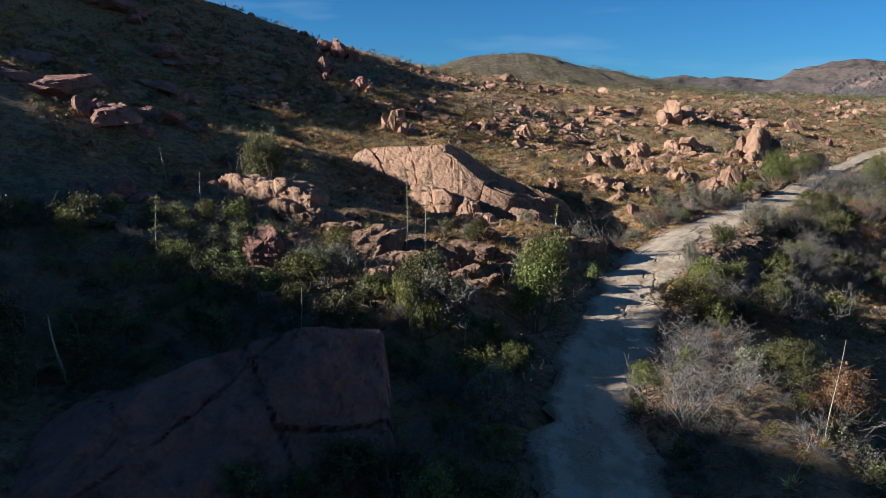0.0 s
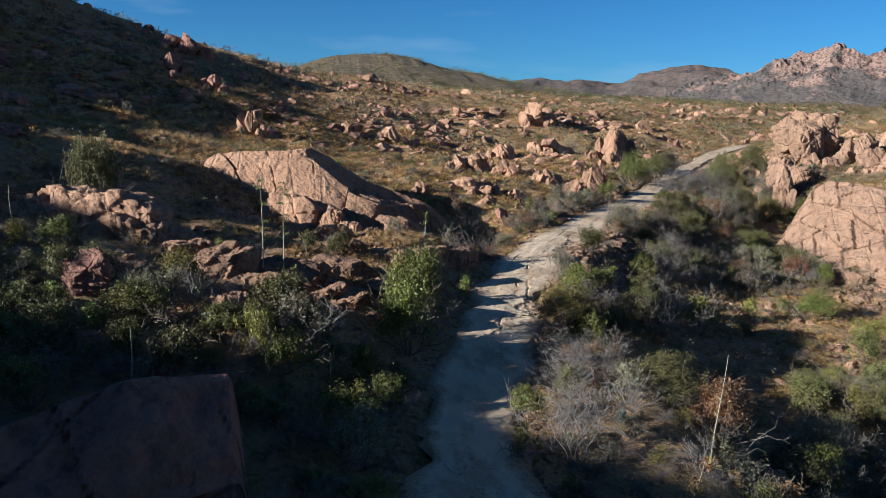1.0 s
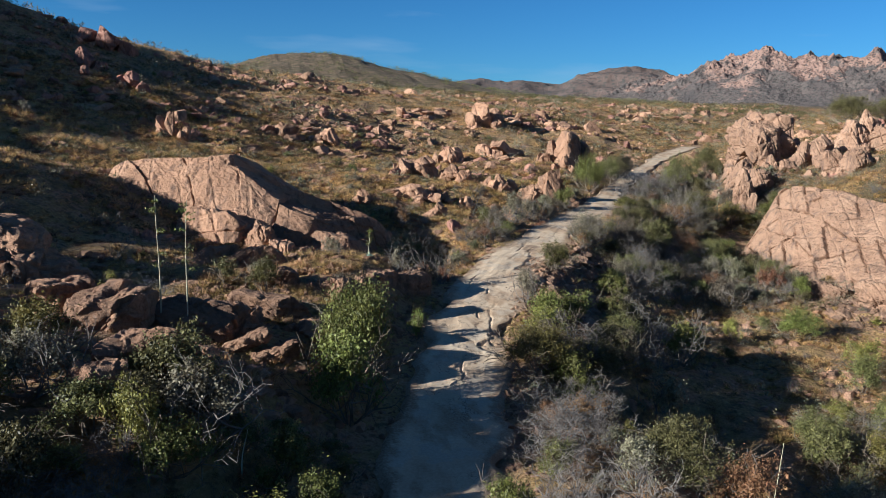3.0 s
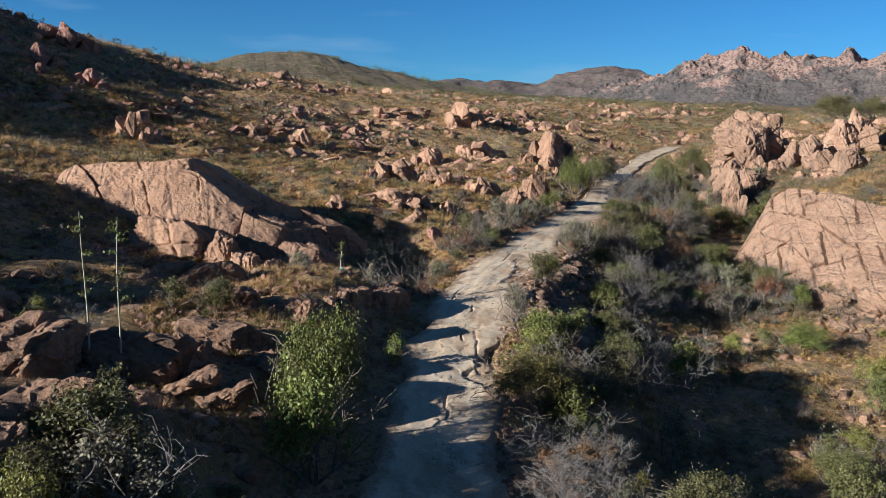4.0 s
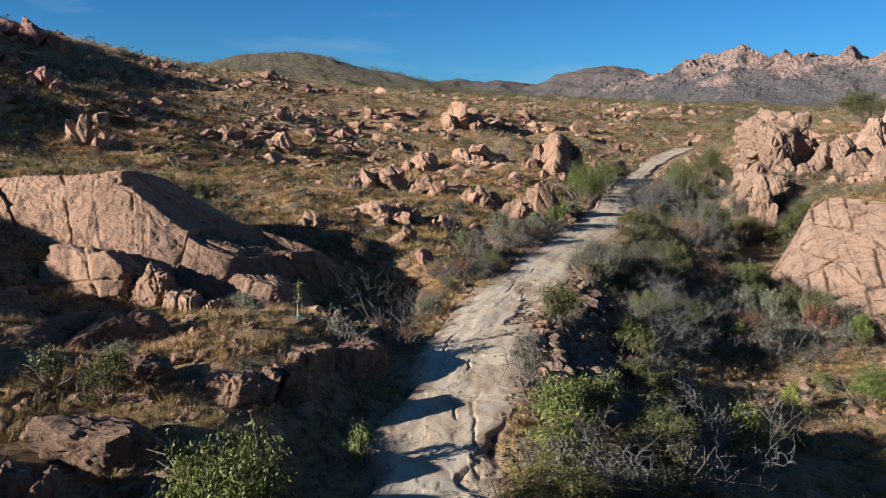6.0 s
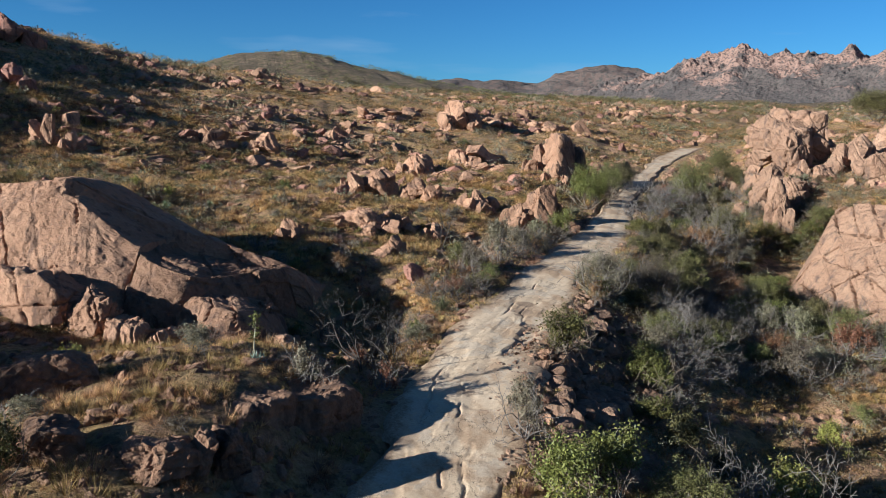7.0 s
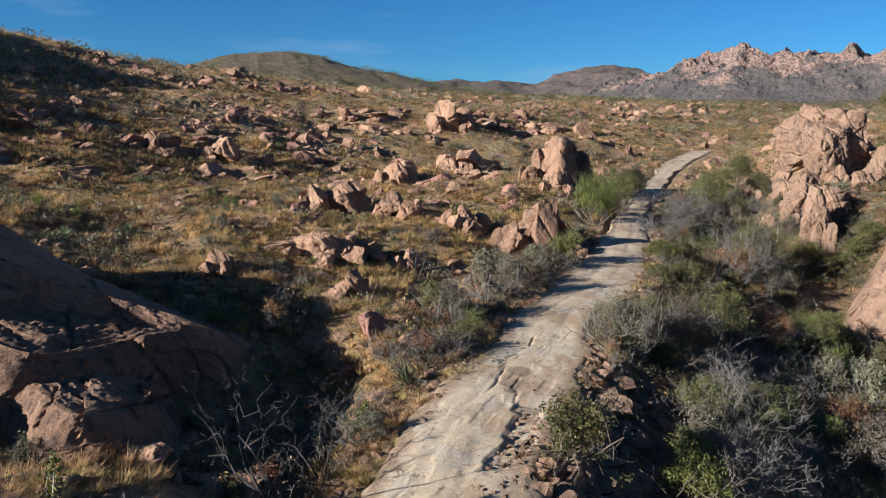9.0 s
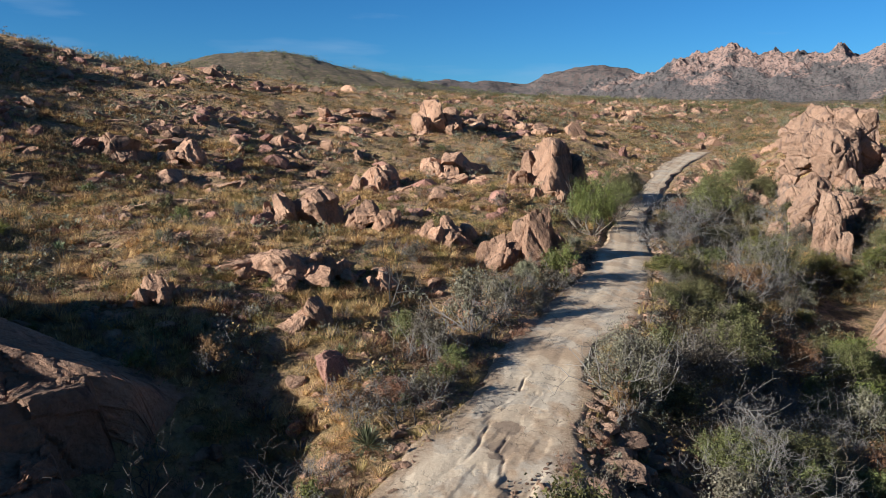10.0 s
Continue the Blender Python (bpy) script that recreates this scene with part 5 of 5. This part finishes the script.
def rocky(x, y):
    """How stony the ground is, about -1 to 1."""
    off = x - road_x(y)
    stony = 0.75 * fractal(x / 15, y / 15, 0, 88, 2) + 0.75 * fractal(x / 4.2, y / 4.2, 0, 89, 2) + 0.2 * ease(78, 100, y)
    stony = stony + 0.5 * np.exp(-((off + 42 + 0.0 * y) / 16.0) ** 2) * ease(85, 110, y) - 0.6 * np.exp(-((off - 14) / 10) ** 2) * (1 - ease(70, 100, y))
    return stony


x, y = wander(rng, 6000, 16, 150, 0.85)
ok = clear(x, y, 3.4, 0.9) & (rocky(x, y) + rng.uniform(-0.2, 0.2, 6000) > 0.55)
x, y = x[ok], y[ok]
LOOSE = ("pink granite boulder half sunk in dry grass", "broken granite boulder among grass tufts", "weathered reddish granite boulder", "pale granite boulder on stony ground")
for k in range(min(240, len(x))):
    s = 0.3 + 0.85 * rng.random() ** 2.6 * (0.7 + y[k] / 130)
    ob = new("loose_boulder", PROTO[k % 14])
    ob.matrix_world = turned(x[k], y[k], float(land(x[k], y[k], False)) - 0.08 * s, rng.uniform(0, 360), rng.uniform(-14, 14), rng.uniform(-14, 14), s)
    tagged(ob, LOOSE[(0, 1, 2, 3)[k % 14 % 4]], "rock", "loose boulders on the slope")


def slab_outcrop(label, x, y, reach, blocks, seed):
    """A low outcrop of split slabs that lean one way, made of shared rocks."""
    r = np.random.default_rng(seed)
    top = new("slab_outcrop")
    z0 = float(land(x, y, False))
    top.location = (x, y, z0)
    lean, turn = r.uniform(-22, 8), r.uniform(-20, 50)
    kin = (0, 1, 4, 5, 8, 9, 12, 13) if r.random() < 0.65 else (2, 6, 10, 0, 4, 8)
    for k in range(blocks):
        s = reach * (0.62 if k == 0 else r.uniform(0.16, 0.5))
        a, d = r.uniform(0, 6.283), 0 if k == 0 else reach * r.uniform(0.35, 1.0)
        px, py = x + 1.25 * d * math.cos(a), y + 0.7 * d * math.sin(a)
        ob = part("block", PROTO[kin[int(r.integers(len(kin)))]], top)
        ob.matrix_basis = turned(px - x, py - y, float(land(px, py, False)) - z0 + s * r.uniform(-0.2, 0.1), turn + r.uniform(-25, 25), r.uniform(-10, 10), lean + r.uniform(-10, 10), (s * r.uniform(0.8, 1.3), s * r.uniform(0.6, 1.0), s * r.uniform(0.45, 0.95)))
    KEEP.append((x, y, 0.7 * reach))
    return tagged(top, label, "rock outcrop")


SLABS = ("low outcrop of split pinkish granite slabs", "fractured reddish granite slabs in dry grass")
for k, (x, y, reach) in enumerate((
        (4.5, 112.4, 3.4), (10.7, 111.2, 1.7), (13.9, 107.3, 3.3), (4.0, 96.4, 0.9), (9.4, 89.4, 1.5), (13.5, 91.6, 1.1), (11.7, 84.8, 1.0), (16.9, 91.6, 1.0), (29.2, 112.7, 2.8), (25.8, 92.3, 2.3),
        (23.8, 92.0, 1.4), (14.1, 80.8, 1.1), (-0.8, 128.9, 2.5), (5.0, 146.8, 2.4), (9.7, 147.7, 2.1), (14.7, 172.3, 3.1), (28.9, 147.6, 3.9), (33.8, 150.1, 3.6), (22.5, 176.2, 3.2), (28.7, 180.1, 3.3),
        (39.3, 156.1, 2.9), (-3.9, 105.4, 1.5), (1.8, 112.4, 1.4), (21.1, 111.7, 1.4), (12.5, 123.7, 1.0), (38.9, 135.0, 2.0), (35.6, 121.5, 1.8), (25.7, 125.0, 1.4), (32.0, 136.7, 1.6))):
    slab_outcrop(SLABS[k % 2], x, y, reach, 6 + int(1.6 * reach), 700 + k)
for k, (x, y, reach) in enumerate((
        (52.3, 150.7, 2.9), (65.3, 159.3, 3.1), (69.7, 156.5, 2.6), (38.3, 117.0, 3.4), (40.7, 115.6, 2.0), (103.6, 196.0, 4.5), (110.6, 200.0, 4.5), (128.2, 214.0, 4.7), (94.8, 170.7, 3.0), (110.9, 224.4, 4.9),
        (74.8, 178.4, 3.0), (74.2, 196.7, 4.0), (129.7, 202.8, 4.5), (7.1, 103.5, 1.3), (0.4, 96.4, 1.3), (-4.7, 116.2, 1.7), (-7.9, 117.3, 1.7), (4.5, 122.2, 1.6), (21.4, 127.4, 2.1), (26.1, 121.7, 1.4),
        (17.1, 110.3, 1.7), (22.1, 108.5, 1.2), (21.8, 85.1, 1.0), (27.3, 89.2, 1.4), (8.6, 81.1, 0.9), (0.0, 105.1, 1.5), (52.7, 141.2, 2.7), (87.1, 187.2, 3.9), (87.6, 169.9, 2.3))):
    slab_outcrop(SLABS[k % 2], x, y, reach, 6 + int(1.6 * reach), 750 + k)
for k, (x, y, reach) in enumerate((
        (8.6, 92.4, 1.1), (12.2, 85.6, 0.8), (13.6, 92.2, 0.9), (16.5, 90.9, 0.9), (23.4, 93.7, 1.2), (25.7, 91.9, 1.2), (14.9, 82.1, 0.9), (16.3, 79.9, 0.7), (20.2, 82.1, 1.0), (22.0, 76.5, 1.1), (20.4, 70.2, 0.5), (3.8, 97.1, 0.8), (15.0, 77.9, 0.6), (11.9, 96.5, 1.2), (7.9, 84.8, 0.6), (4.9, 87.7, 0.8), (10.2, 82.0, 0.6), (21.0, 81.4, 0.8), (19.8, 87.0, 0.7), (5.6, 94.3, 0.7))):
    slab_outcrop(SLABS[k % 2], x, y, 1.2 * reach, 6, 800 + k)
r0 = np.random.default_rng(505)
x, y = wander(r0, 5000, 42, 135, 0.8, -46, 58)
ok = clear(x, y, 4.5, 1.2) & (rocky(x, y) + r0.uniform(-0.25, 0.25, 5000) > 0.25) & ((x - road_x(y) < -5) | (y > 85))
taken = []
for px, py in zip(x[ok], y[ok]):
    if len(taken) < 150 and all((px - q[0]) ** 2 + (py - q[1]) ** 2 > 12 for q in taken):
        taken.append((px, py))
        slab_outcrop(SLABS[len(taken) % 2], px, py, r0.uniform(0.9, 2.1) * (0.8 + py / 260), int(r0.integers(4, 9)), 600 + len(taken))


def stones(name, label, material, n, seed, places, size, lo, hi, sub=2):
    """Many stones in one mesh."""
    r = np.random.default_rng(seed)
    x, y = places(r, n)
    vs, fs, base = [], [], 0
    pick = r.integers(0, 6, len(x))
    for k in range(6):
        at = pick == k
        v, f = rock_verts(seed * 13 + k, (1, 0.8, 0.62), sub, boxy=3.4, facets=12, rough=0.09, cracks=1, taper=0.12, cuts=(0.42, 0.85)), ico(sub)[1]
        sc = size * (lo + (hi - lo) * r.random(at.sum()) ** 2.2)
        sq = np.stack([np.ones(at.sum()), r.uniform(0.7, 1.2, at.sum()), r.uniform(0.7, 1.35, at.sum())], 1)
        v, f = stamp(v, f, on_ground(x[at], y[at], 0) + np.stack([0 * sc, 0 * sc, -0.04 * sc], 1), sc, r.uniform(0, 6.28, at.sum()), sq)
        vs.append(v), fs.append(f + base)
        base += len(v)
    ob = new(name, mesh_from(name, np.concatenate(vs), np.concatenate(fs), material))
    return tagged(ob, label, "stones", kind="stuff")


def slope_places(lo, hi, power, bias, road_gap=3.0, a0=-46, a1=62):
    def places(r, n):
        x, y = wander(r, n, lo, hi, power, a0, a1)
        ok = clear(x, y, road_gap, 0.7) & (rocky(x, y) + r.uniform(-0.25, 0.25, n) > bias)
        return x[ok], y[ok]
    return places


def road_edges(r, n):
    y = r.uniform(18, 100, n)
    side = np.where(r.random(n) < 0.62, 1, -1)
    return road_x(y) + side * (2.3 + np.abs(r.normal(0, 1.0, n))), y


def right_bank(r, n):
    y = r.uniform(52, 92, n)
    return road_x(y) + 3.0 + np.abs(r.normal(0, 1.6, n)), y


def bank_wall(r, n):
    y = r.uniform(47, 64, n)
    return road_x(y) + 4.3 + 4.6 * r.random(n), y


def below_cliff(r, n):
    t = r.random(n)
    return 46 + 6 * t + r.normal(0, 1.6, n), 68 - 16 * t + r.normal(0, 2.0, n)


def on_road(r, n):
    y = 22 + 68 * r.random(n) ** 1.1
    return road_x(y) + np.clip(r.normal(0.7, 1.0, n), -2.2, 2.3), y


stones("slope_stones", "scattered granite stones in dry grass", GRANITE, 14000, 31, slope_places(16, 140, 0.85, 0.05), 1.0, 0.1, 0.62)
stones("far_rocks", "granite boulders strewn over far slopes", GRANITE, 9000, 32, slope_places(90, 340, 0.8, 0.62, 5, -20, 58), 1.0, 0.25, 1.9)
stones("far_red_rocks", "reddish granite boulders on far slopes", GRANITE_RED, 5600, 33, slope_places(85, 300, 0.8, 0.52, 5, -40, 50), 1.0, 0.25, 1.7)
stones("edge_rubble", "loose rubble along the road edge", GRANITE_PALE, 2200, 34, road_edges, 1.0, 0.04, 0.26)
stones("bank_rubble", "grey rubble spilling down the road bank", GRANITE_PALE, 650, 35, right_bank, 1.0, 0.1, 0.5)
stones("bank_wall_rocks", "grey broken rocks piled under the road edge", GRANITE_PALE, 520, 39, bank_wall, 1.0, 0.2, 0.95, 3)
def broken_edge(r, n):
    y = r.uniform(46, 62, n)
    return road_x(y) + np.clip(r.normal(3.1, 0.8, n), 1.6, 4.8), y


stones("edge_gravel", "grey gravel and broken stones on the road shoulder", GRANITE_PALE, 1100, 40, broken_edge, 1.0, 0.035, 0.19)
stones("cliff_rubble", "pale rubble on the bare earth below the cliff", GRANITE_PALE, 900, 37, below_cliff, 1.0, 0.12, 0.9)
def on_terrace(r, n):
    y = r.uniform(32, 62, n)
    return road_x(y) - 3.0 - 12 * r.random(n), y


stones("terrace_stones", "small granite stones on the terrace", GRANITE, 1700, 38, on_terrace, 1.0, 0.05, 0.4)
stones("road_pebbles", "small stones lying on the dirt road", GRANITE_PALE, 900, 36, on_road, 1.0, 0.025, 0.1, 1)

# ---- brush ----
rng = np.random.default_rng(77)


def bushes(n, seed, lo, hi, power, keep, kinds, size, gap, a0=-46, a1=62, most=300):
    """Single shrubs, none nearer to one another than gap."""
    r = np.random.default_rng(seed)
    x, y = wander(r, n, lo, hi, power, a0, a1)
    ok = clear(x, y, 3.3, 0.95) & keep(x, y, r)
    taken = []
    for px, py in zip(x[ok], y[ok]):
        if len(taken) >= most:
            break
        if all((px - q[0]) ** 2 + (py - q[1]) ** 2 > gap * gap for q in taken):
            taken.append((px, py))
    for k, (px, py) in enumerate(taken):
        w = size[0] + (size[1] - size[0]) * r.random() ** 1.5
        shrub(kinds[int(r.integers(len(kinds)))], px, py, w, w * r.uniform(0.6, 1.0), k + seed)
    return len(taken)


def in_gully(x, y, r):
    off = x - road_x(y)
    hollow = (off > 7) & (off < 18) & (y > 31) & (y < 43)
    meadow = (off > 11) & (off < 36) & (y > 41) & (y < 60) & (r.random(len(x)) < 0.93)
    wall = ((off < 8.5) & (y > 44) & (y < 65)) | ((off < 9.5) & (y < 37))
    return (off > 3.8) & (off < 29 - 0.1 * (y - 40)) & (y < 125) & ~hollow & ~meadow & ~wall


def left_brush(x, y, r):
    off = x - road_x(y)
    return (off < -3.0) & (off > -34) & (y > 8) & (y < np.where(off > -17, 33.0, 37))


def on_slope(x, y, r):
    off = x - road_x(y)
    return (off < -4) | (off > 26)


def verge(x, y, r):
    off = np.abs(x - road_x(y))
    return (off < 6.5) & (y > 56)


bushes(2200, 101, 12, 110, 0.8, in_gully, ("oak", "oak", "oak", "sage", "sage", "dead", "dead", "oak", "yellow", "rust", "lime"), (1.1, 3.2), 1.35, 0, 62, 300)
bushes(2600, 102, 2, 46, 0.8, left_brush, ("oak", "oak", "oak", "oak", "sage", "yellow", "lime", "dead"), (0.9, 2.4), 1.15, -80, 30, 280)
bushes(1500, 103, 18, 125, 0.8, on_slope, ("sage", "sage", "oak", "rust", "rust", "dead", "yellow"), (0.55, 1.5), 1.9, -46, 62, 280)
bushes(500, 104, 30, 130, 0.8, verge, ("sage", "oak", "dead", "lime", "sage"), (0.7, 1.8), 1.2, -10, 62, 70)


def near_bank(x, y, r):
    off = x - road_x(y)
    return (off > 3.0) & (off < 11) & (y > 20) & (y < 38)


bushes(900, 106, 2, 26, 0.8, near_bank, ("dead", "dead", "rust", "dead", "sage", "sage", "yellow", "oak"), (0.7, 1.6), 0.95, 0, 80, 60)


def left_verge(x, y, r):
    off = x - road_x(y)
    return (off < -3.3) & (off > -7.5) & (y > 60) & (y < 86)


bushes(1500, 105, 40, 80, 1.0, left_verge, ("sage", "sage", "sage", "dead", "oak", "rust", "burnt"), (0.9, 2.1), 1.15, 0, 40, 34)


def far_scrub(name, label, material, n, seed, lo, hi, a0=-46, a1=62, big=1.0):
    r = np.random.default_rng(seed)
    x, y = wander(r, n, lo, hi, 0.8, a0, a1)
    ok = clear(x, y, 4.0, 0.9) & (fractal(x / 25, y / 25, 0, seed, 2) + r.uniform(-0.5, 0.5, n) > -0.15)
    x, y = x[ok], y[ok]
    c = r.normal(size=(13, 3)) * np.array([0.36, 0.36, 0.16]) + np.array([0, 0, 0.3])
    v, f = leaves(r, c, 6, 0.075, 0.085)
    sc = big * r.uniform(0.5, 1.25, len(x)) * (0.75 + np.hypot(x, y) / 220)
    v, f = stamp(v, f, on_ground(x, y), sc, r.uniform(0, 6.28, len(x)))
    return tagged(new(name, mesh_from(name, v, f, material)), label, "scrub", kind="stuff")


far_scrub("far_scrub", "dark green scrub dotted over far slopes", OAK, 6500, 41, 85, 430, -46, 62, 1.1)
far_scrub("far_sage", "grey-green sage dotted over far slopes", SAGE, 5000, 42, 60, 380, -46, 62, 1.1)
far_scrub("far_dry_brush", "brown dry brush dotted over slopes", RUST, 3400, 43, 40, 300)
far_scrub("hill_scrub", "dark green scrub covering the far hill", OAK, 4200, 44, 300, 720, -16, 32, 0.9)


far_scrub("slope_scrub", "small dark olive scrub on the grassy slope", OAK, 3600, 45, 42, 135, -46, 62, 0.8)
far_scrub("slope_sage", "small grey-green sage on the grassy slope", SAGE, 2900, 46, 42, 135, -46, 62, 0.8)


far_scrub("plain_scrub", "dark olive scrub over the far plain", OAK, 3200, 47, 140, 430, 12, 52, 0.9)
far_scrub("plain_brush", "rusty dry brush over the far plain", RUST, 2400, 48, 140, 430, 12, 52, 0.8)
stones("plain_rocks", "weathered granite rocks strewn over the far plain", GRANITE, 5200, 49, slope_places(125, 420, 0.9, 0.55, 5, 0, 55), 1.0, 0.4, 2.6)


def low_brush(name, label, material, n, seed, where, size, most=900):
    """Knee-high brush, too close-grown to count, in one mesh."""
    r = np.random.default_rng(seed)
    x, y = wander(r, n, 6, 110, 0.8, -20, 70)
    ok = clear(x, y, 3.0, 0.9) & where(x, y, r)
    x, y = x[ok][:most], y[ok][:most]
    vs, fs, base = [], [], 0
    pick = r.integers(0, 4, len(x))
    for k in range(4):
        c = r.normal(size=(22, 3)) * np.array([0.3, 0.3, 0.14]) + np.array([0, 0, 0.3])
        v, f = leaves(r, c, 8, 0.07, 0.045)
        at = pick == k
        v, f = stamp(v, f, on_ground(x[at], y[at]), size * r.uniform(0.6, 1.4, at.sum()), r.uniform(0, 6.28, at.sum()))
        vs.append(v), fs.append(f + base)
        base += len(v)
    return tagged(new(name, mesh_from(name, np.concatenate(vs), np.concatenate(fs), material)), label, "brush", kind="stuff")


low_brush("gully_sage", "knee-high grey-green sage filling the gully", SAGE, 5000, 81, in_gully, 1.05)
low_brush("gully_dry_brush", "knee-high rusty dry brush filling the gully", RUST, 5000, 82, in_gully, 0.9, 600)
low_brush("gully_green_brush", "knee-high olive brush filling the gully", OAK, 5000, 83, in_gully, 1.0, 700)
def right_slope(x, y, r):
    off = x - road_x(y)
    return (off > 16) & (y > 58) & (y < 125)


def left_slope(x, y, r):
    off = x - road_x(y)
    return (off < -4) & (y > 60) & (y < 115)


low_brush("bank_sage", "knee-high grey-green sage on the far bank", SAGE, 6000, 85, right_slope, 1.15, 800)
low_brush("bank_green_brush", "knee-high olive brush on the far bank", OAK, 6000, 86, right_slope, 1.1, 450)
low_brush("bank_dry_brush", "knee-high rusty brush on the far bank", RUST, 6000, 87, right_slope, 0.9, 350)
low_brush("slope_green_brush", "low olive brush among the rocks of the slope", OAK, 9000, 88, left_slope, 0.8, 500)
low_brush("slope_dry_brush", "low rusty brush among the rocks of the slope", RUST, 9000, 89, left_slope, 0.8, 450)
def twigs(name, label, n, seed, where, tall, most):
    """Thin dry stems in one mesh."""
    r = np.random.default_rng(seed)
    x, y = wander(r, n, 6, 110, 0.8, -20, 70)
    ok = clear(x, y, 3.0, 0.9) & where(x, y, r)
    x, y = x[ok][:most], y[ok][:most]
    v, f = tuft_mesh(r, 46, tall, 0.009, 0.18)
    v, f = stamp(v, f, on_ground(x, y), r.uniform(0.5, 1.5, len(x)), r.uniform(0, 6.28, len(x)))
    return tagged(new(name, mesh_from(name, v, f, TWIG)), label, "brush", kind="stuff")


twigs("gully_stems", "thin grey dry stems between the gully shrubs", 6000, 91, in_gully, 0.8, 1300)
twigs("slope_stems", "thin grey dry stems on the slope", 9000, 92, left_slope, 0.6, 900)
twigs("bank_stems", "thin grey dry stems on the far bank", 7000, 93, right_slope, 0.7, 900)
low_brush("verge_brush", "knee-high brush along the road", SAGE, 4000, 84, verge, 0.8, 260)


# ---- grass ----
def straw_mask(x, y, r):
    off = x - road_x(y)
    return ((off < -3.2) | (off > 16) | (y > 75)) & ((off < -18) | (y > 34)) & (fractal(x / 9, y / 9, 0, 51, 3) + r.uniform(-0.5, 0.5, len(x)) > -0.12)


def olive_mask(x, y, r):
    off = x - road_x(y)
    return ((off < -3) | (off > 9) | (y > 62)) & (fractal(x / 9, y / 9, 0, 51, 3) + r.uniform(-0.6, 0.6, len(x)) < 0.1)


def patchy(shift, bar, gully):
    """Clumps that stand in patches with bare earth between them."""
    def mask(x, y, r):
        off = x - road_x(y)
        dry = (off < -3.4) | (off > 19 - 0.1 * y) if not gully else off > -99
        return dry & ((off < -18) | (y > 34)) & (fractal(x / 2.6 + shift, y / 2.6, 0, 52, 2) + 0.5 * fractal(x / 14, y / 14 + shift, 0, 53, 2) + r.uniform(-0.3, 0.3, len(x)) > bar + 0.12 * (1 - ease(58, 70, y)))
    return mask


grass("dry_grass", "golden dry bunch grass on the slopes", STRAW, 9000, 61, 8, 110, 0.55, straw_mask)
grass("olive_grass", "olive bunch grass between the rocks", GREENGRASS, 12000, 62, 8, 110, 0.66, olive_mask)
grass("slope_grass", "low golden grass clumps over the slopes", STRAW, 19000, 63, 30, 105, 0.8, patchy(0, -0.02, False), 84, 0.013, 0.3, 1.0)
grass("slope_olive_grass", "low olive grass clumps over the slopes", GREENGRASS, 11000, 64, 26, 105, 0.85, patchy(40, 0.14, True), 80, 0.013, 0.3, 1.0)
grass("slope_brown_brush", "rust-brown low brush over the slopes", RUST, 8000, 65, 26, 105, 0.85, patchy(80, 0.14, True), 76, 0.012, 0.3, 1.0)
grass("far_slope_grass", "golden grass clumps on far slopes", STRAW, 17000, 66, 88, 230, 0.72, patchy(0, -0.1, False), 26, 0.026, 0.4, 1.0)
grass("far_olive_grass", "olive grass clumps on far slopes", GREENGRASS, 15000, 67, 88, 230, 0.76, patchy(40, -0.05, True), 26, 0.026, 0.4, 1.0)


def terrace(bar, shift):
    def mask(x, y, r):
        off = x - road_x(y)
        return (off < -3.2) & (off > -17) & (y > 34) & (y < 62) & (fractal(x / 1.6 + shift, y / 1.6, 0, 57, 2) + r.uniform(-0.3, 0.3, len(x)) > bar)
    return mask


grass("terrace_grass", "short golden grass between terrace rocks", STRAW, 5200, 71, 14, 50, 1.25, terrace(0.05, 0), 70, 0.009, 0.24, 0.9)
grass("terrace_olive_grass", "short olive grass between terrace rocks", GREENGRASS, 5200, 72, 14, 50, 1.3, terrace(0.1, 30), 70, 0.009, 0.24, 0.9)
grass("terrace_brush", "low rusty brush between terrace rocks", RUST, 3000, 73, 14, 50, 0.8, terrace(0.2, 60), 46, 0.008, 0.2, 0.9)


def meadow(bar, shift):
    def mask(x, y, r):
        off = x - road_x(y)
        return (off > 12) & (off < 38) & (y > 38) & (y < 62) & (fractal(x / 2.2 + shift, y / 2.2, 0, 58, 2) + r.uniform(-0.3, 0.3, len(x)) > bar)
    return mask


grass("gully_grass", "golden grass on the sunlit gully floor", STRAW, 9000, 74, 20, 60, 0.85, meadow(-0.05, 0), 46, 0.011, 0.25, 0.9)
grass("gully_olive_grass", "olive grass on the sunlit gully floor", GREENGRASS, 6000, 75, 20, 60, 0.85, meadow(0.1, 30), 46, 0.011, 0.25, 0.9)
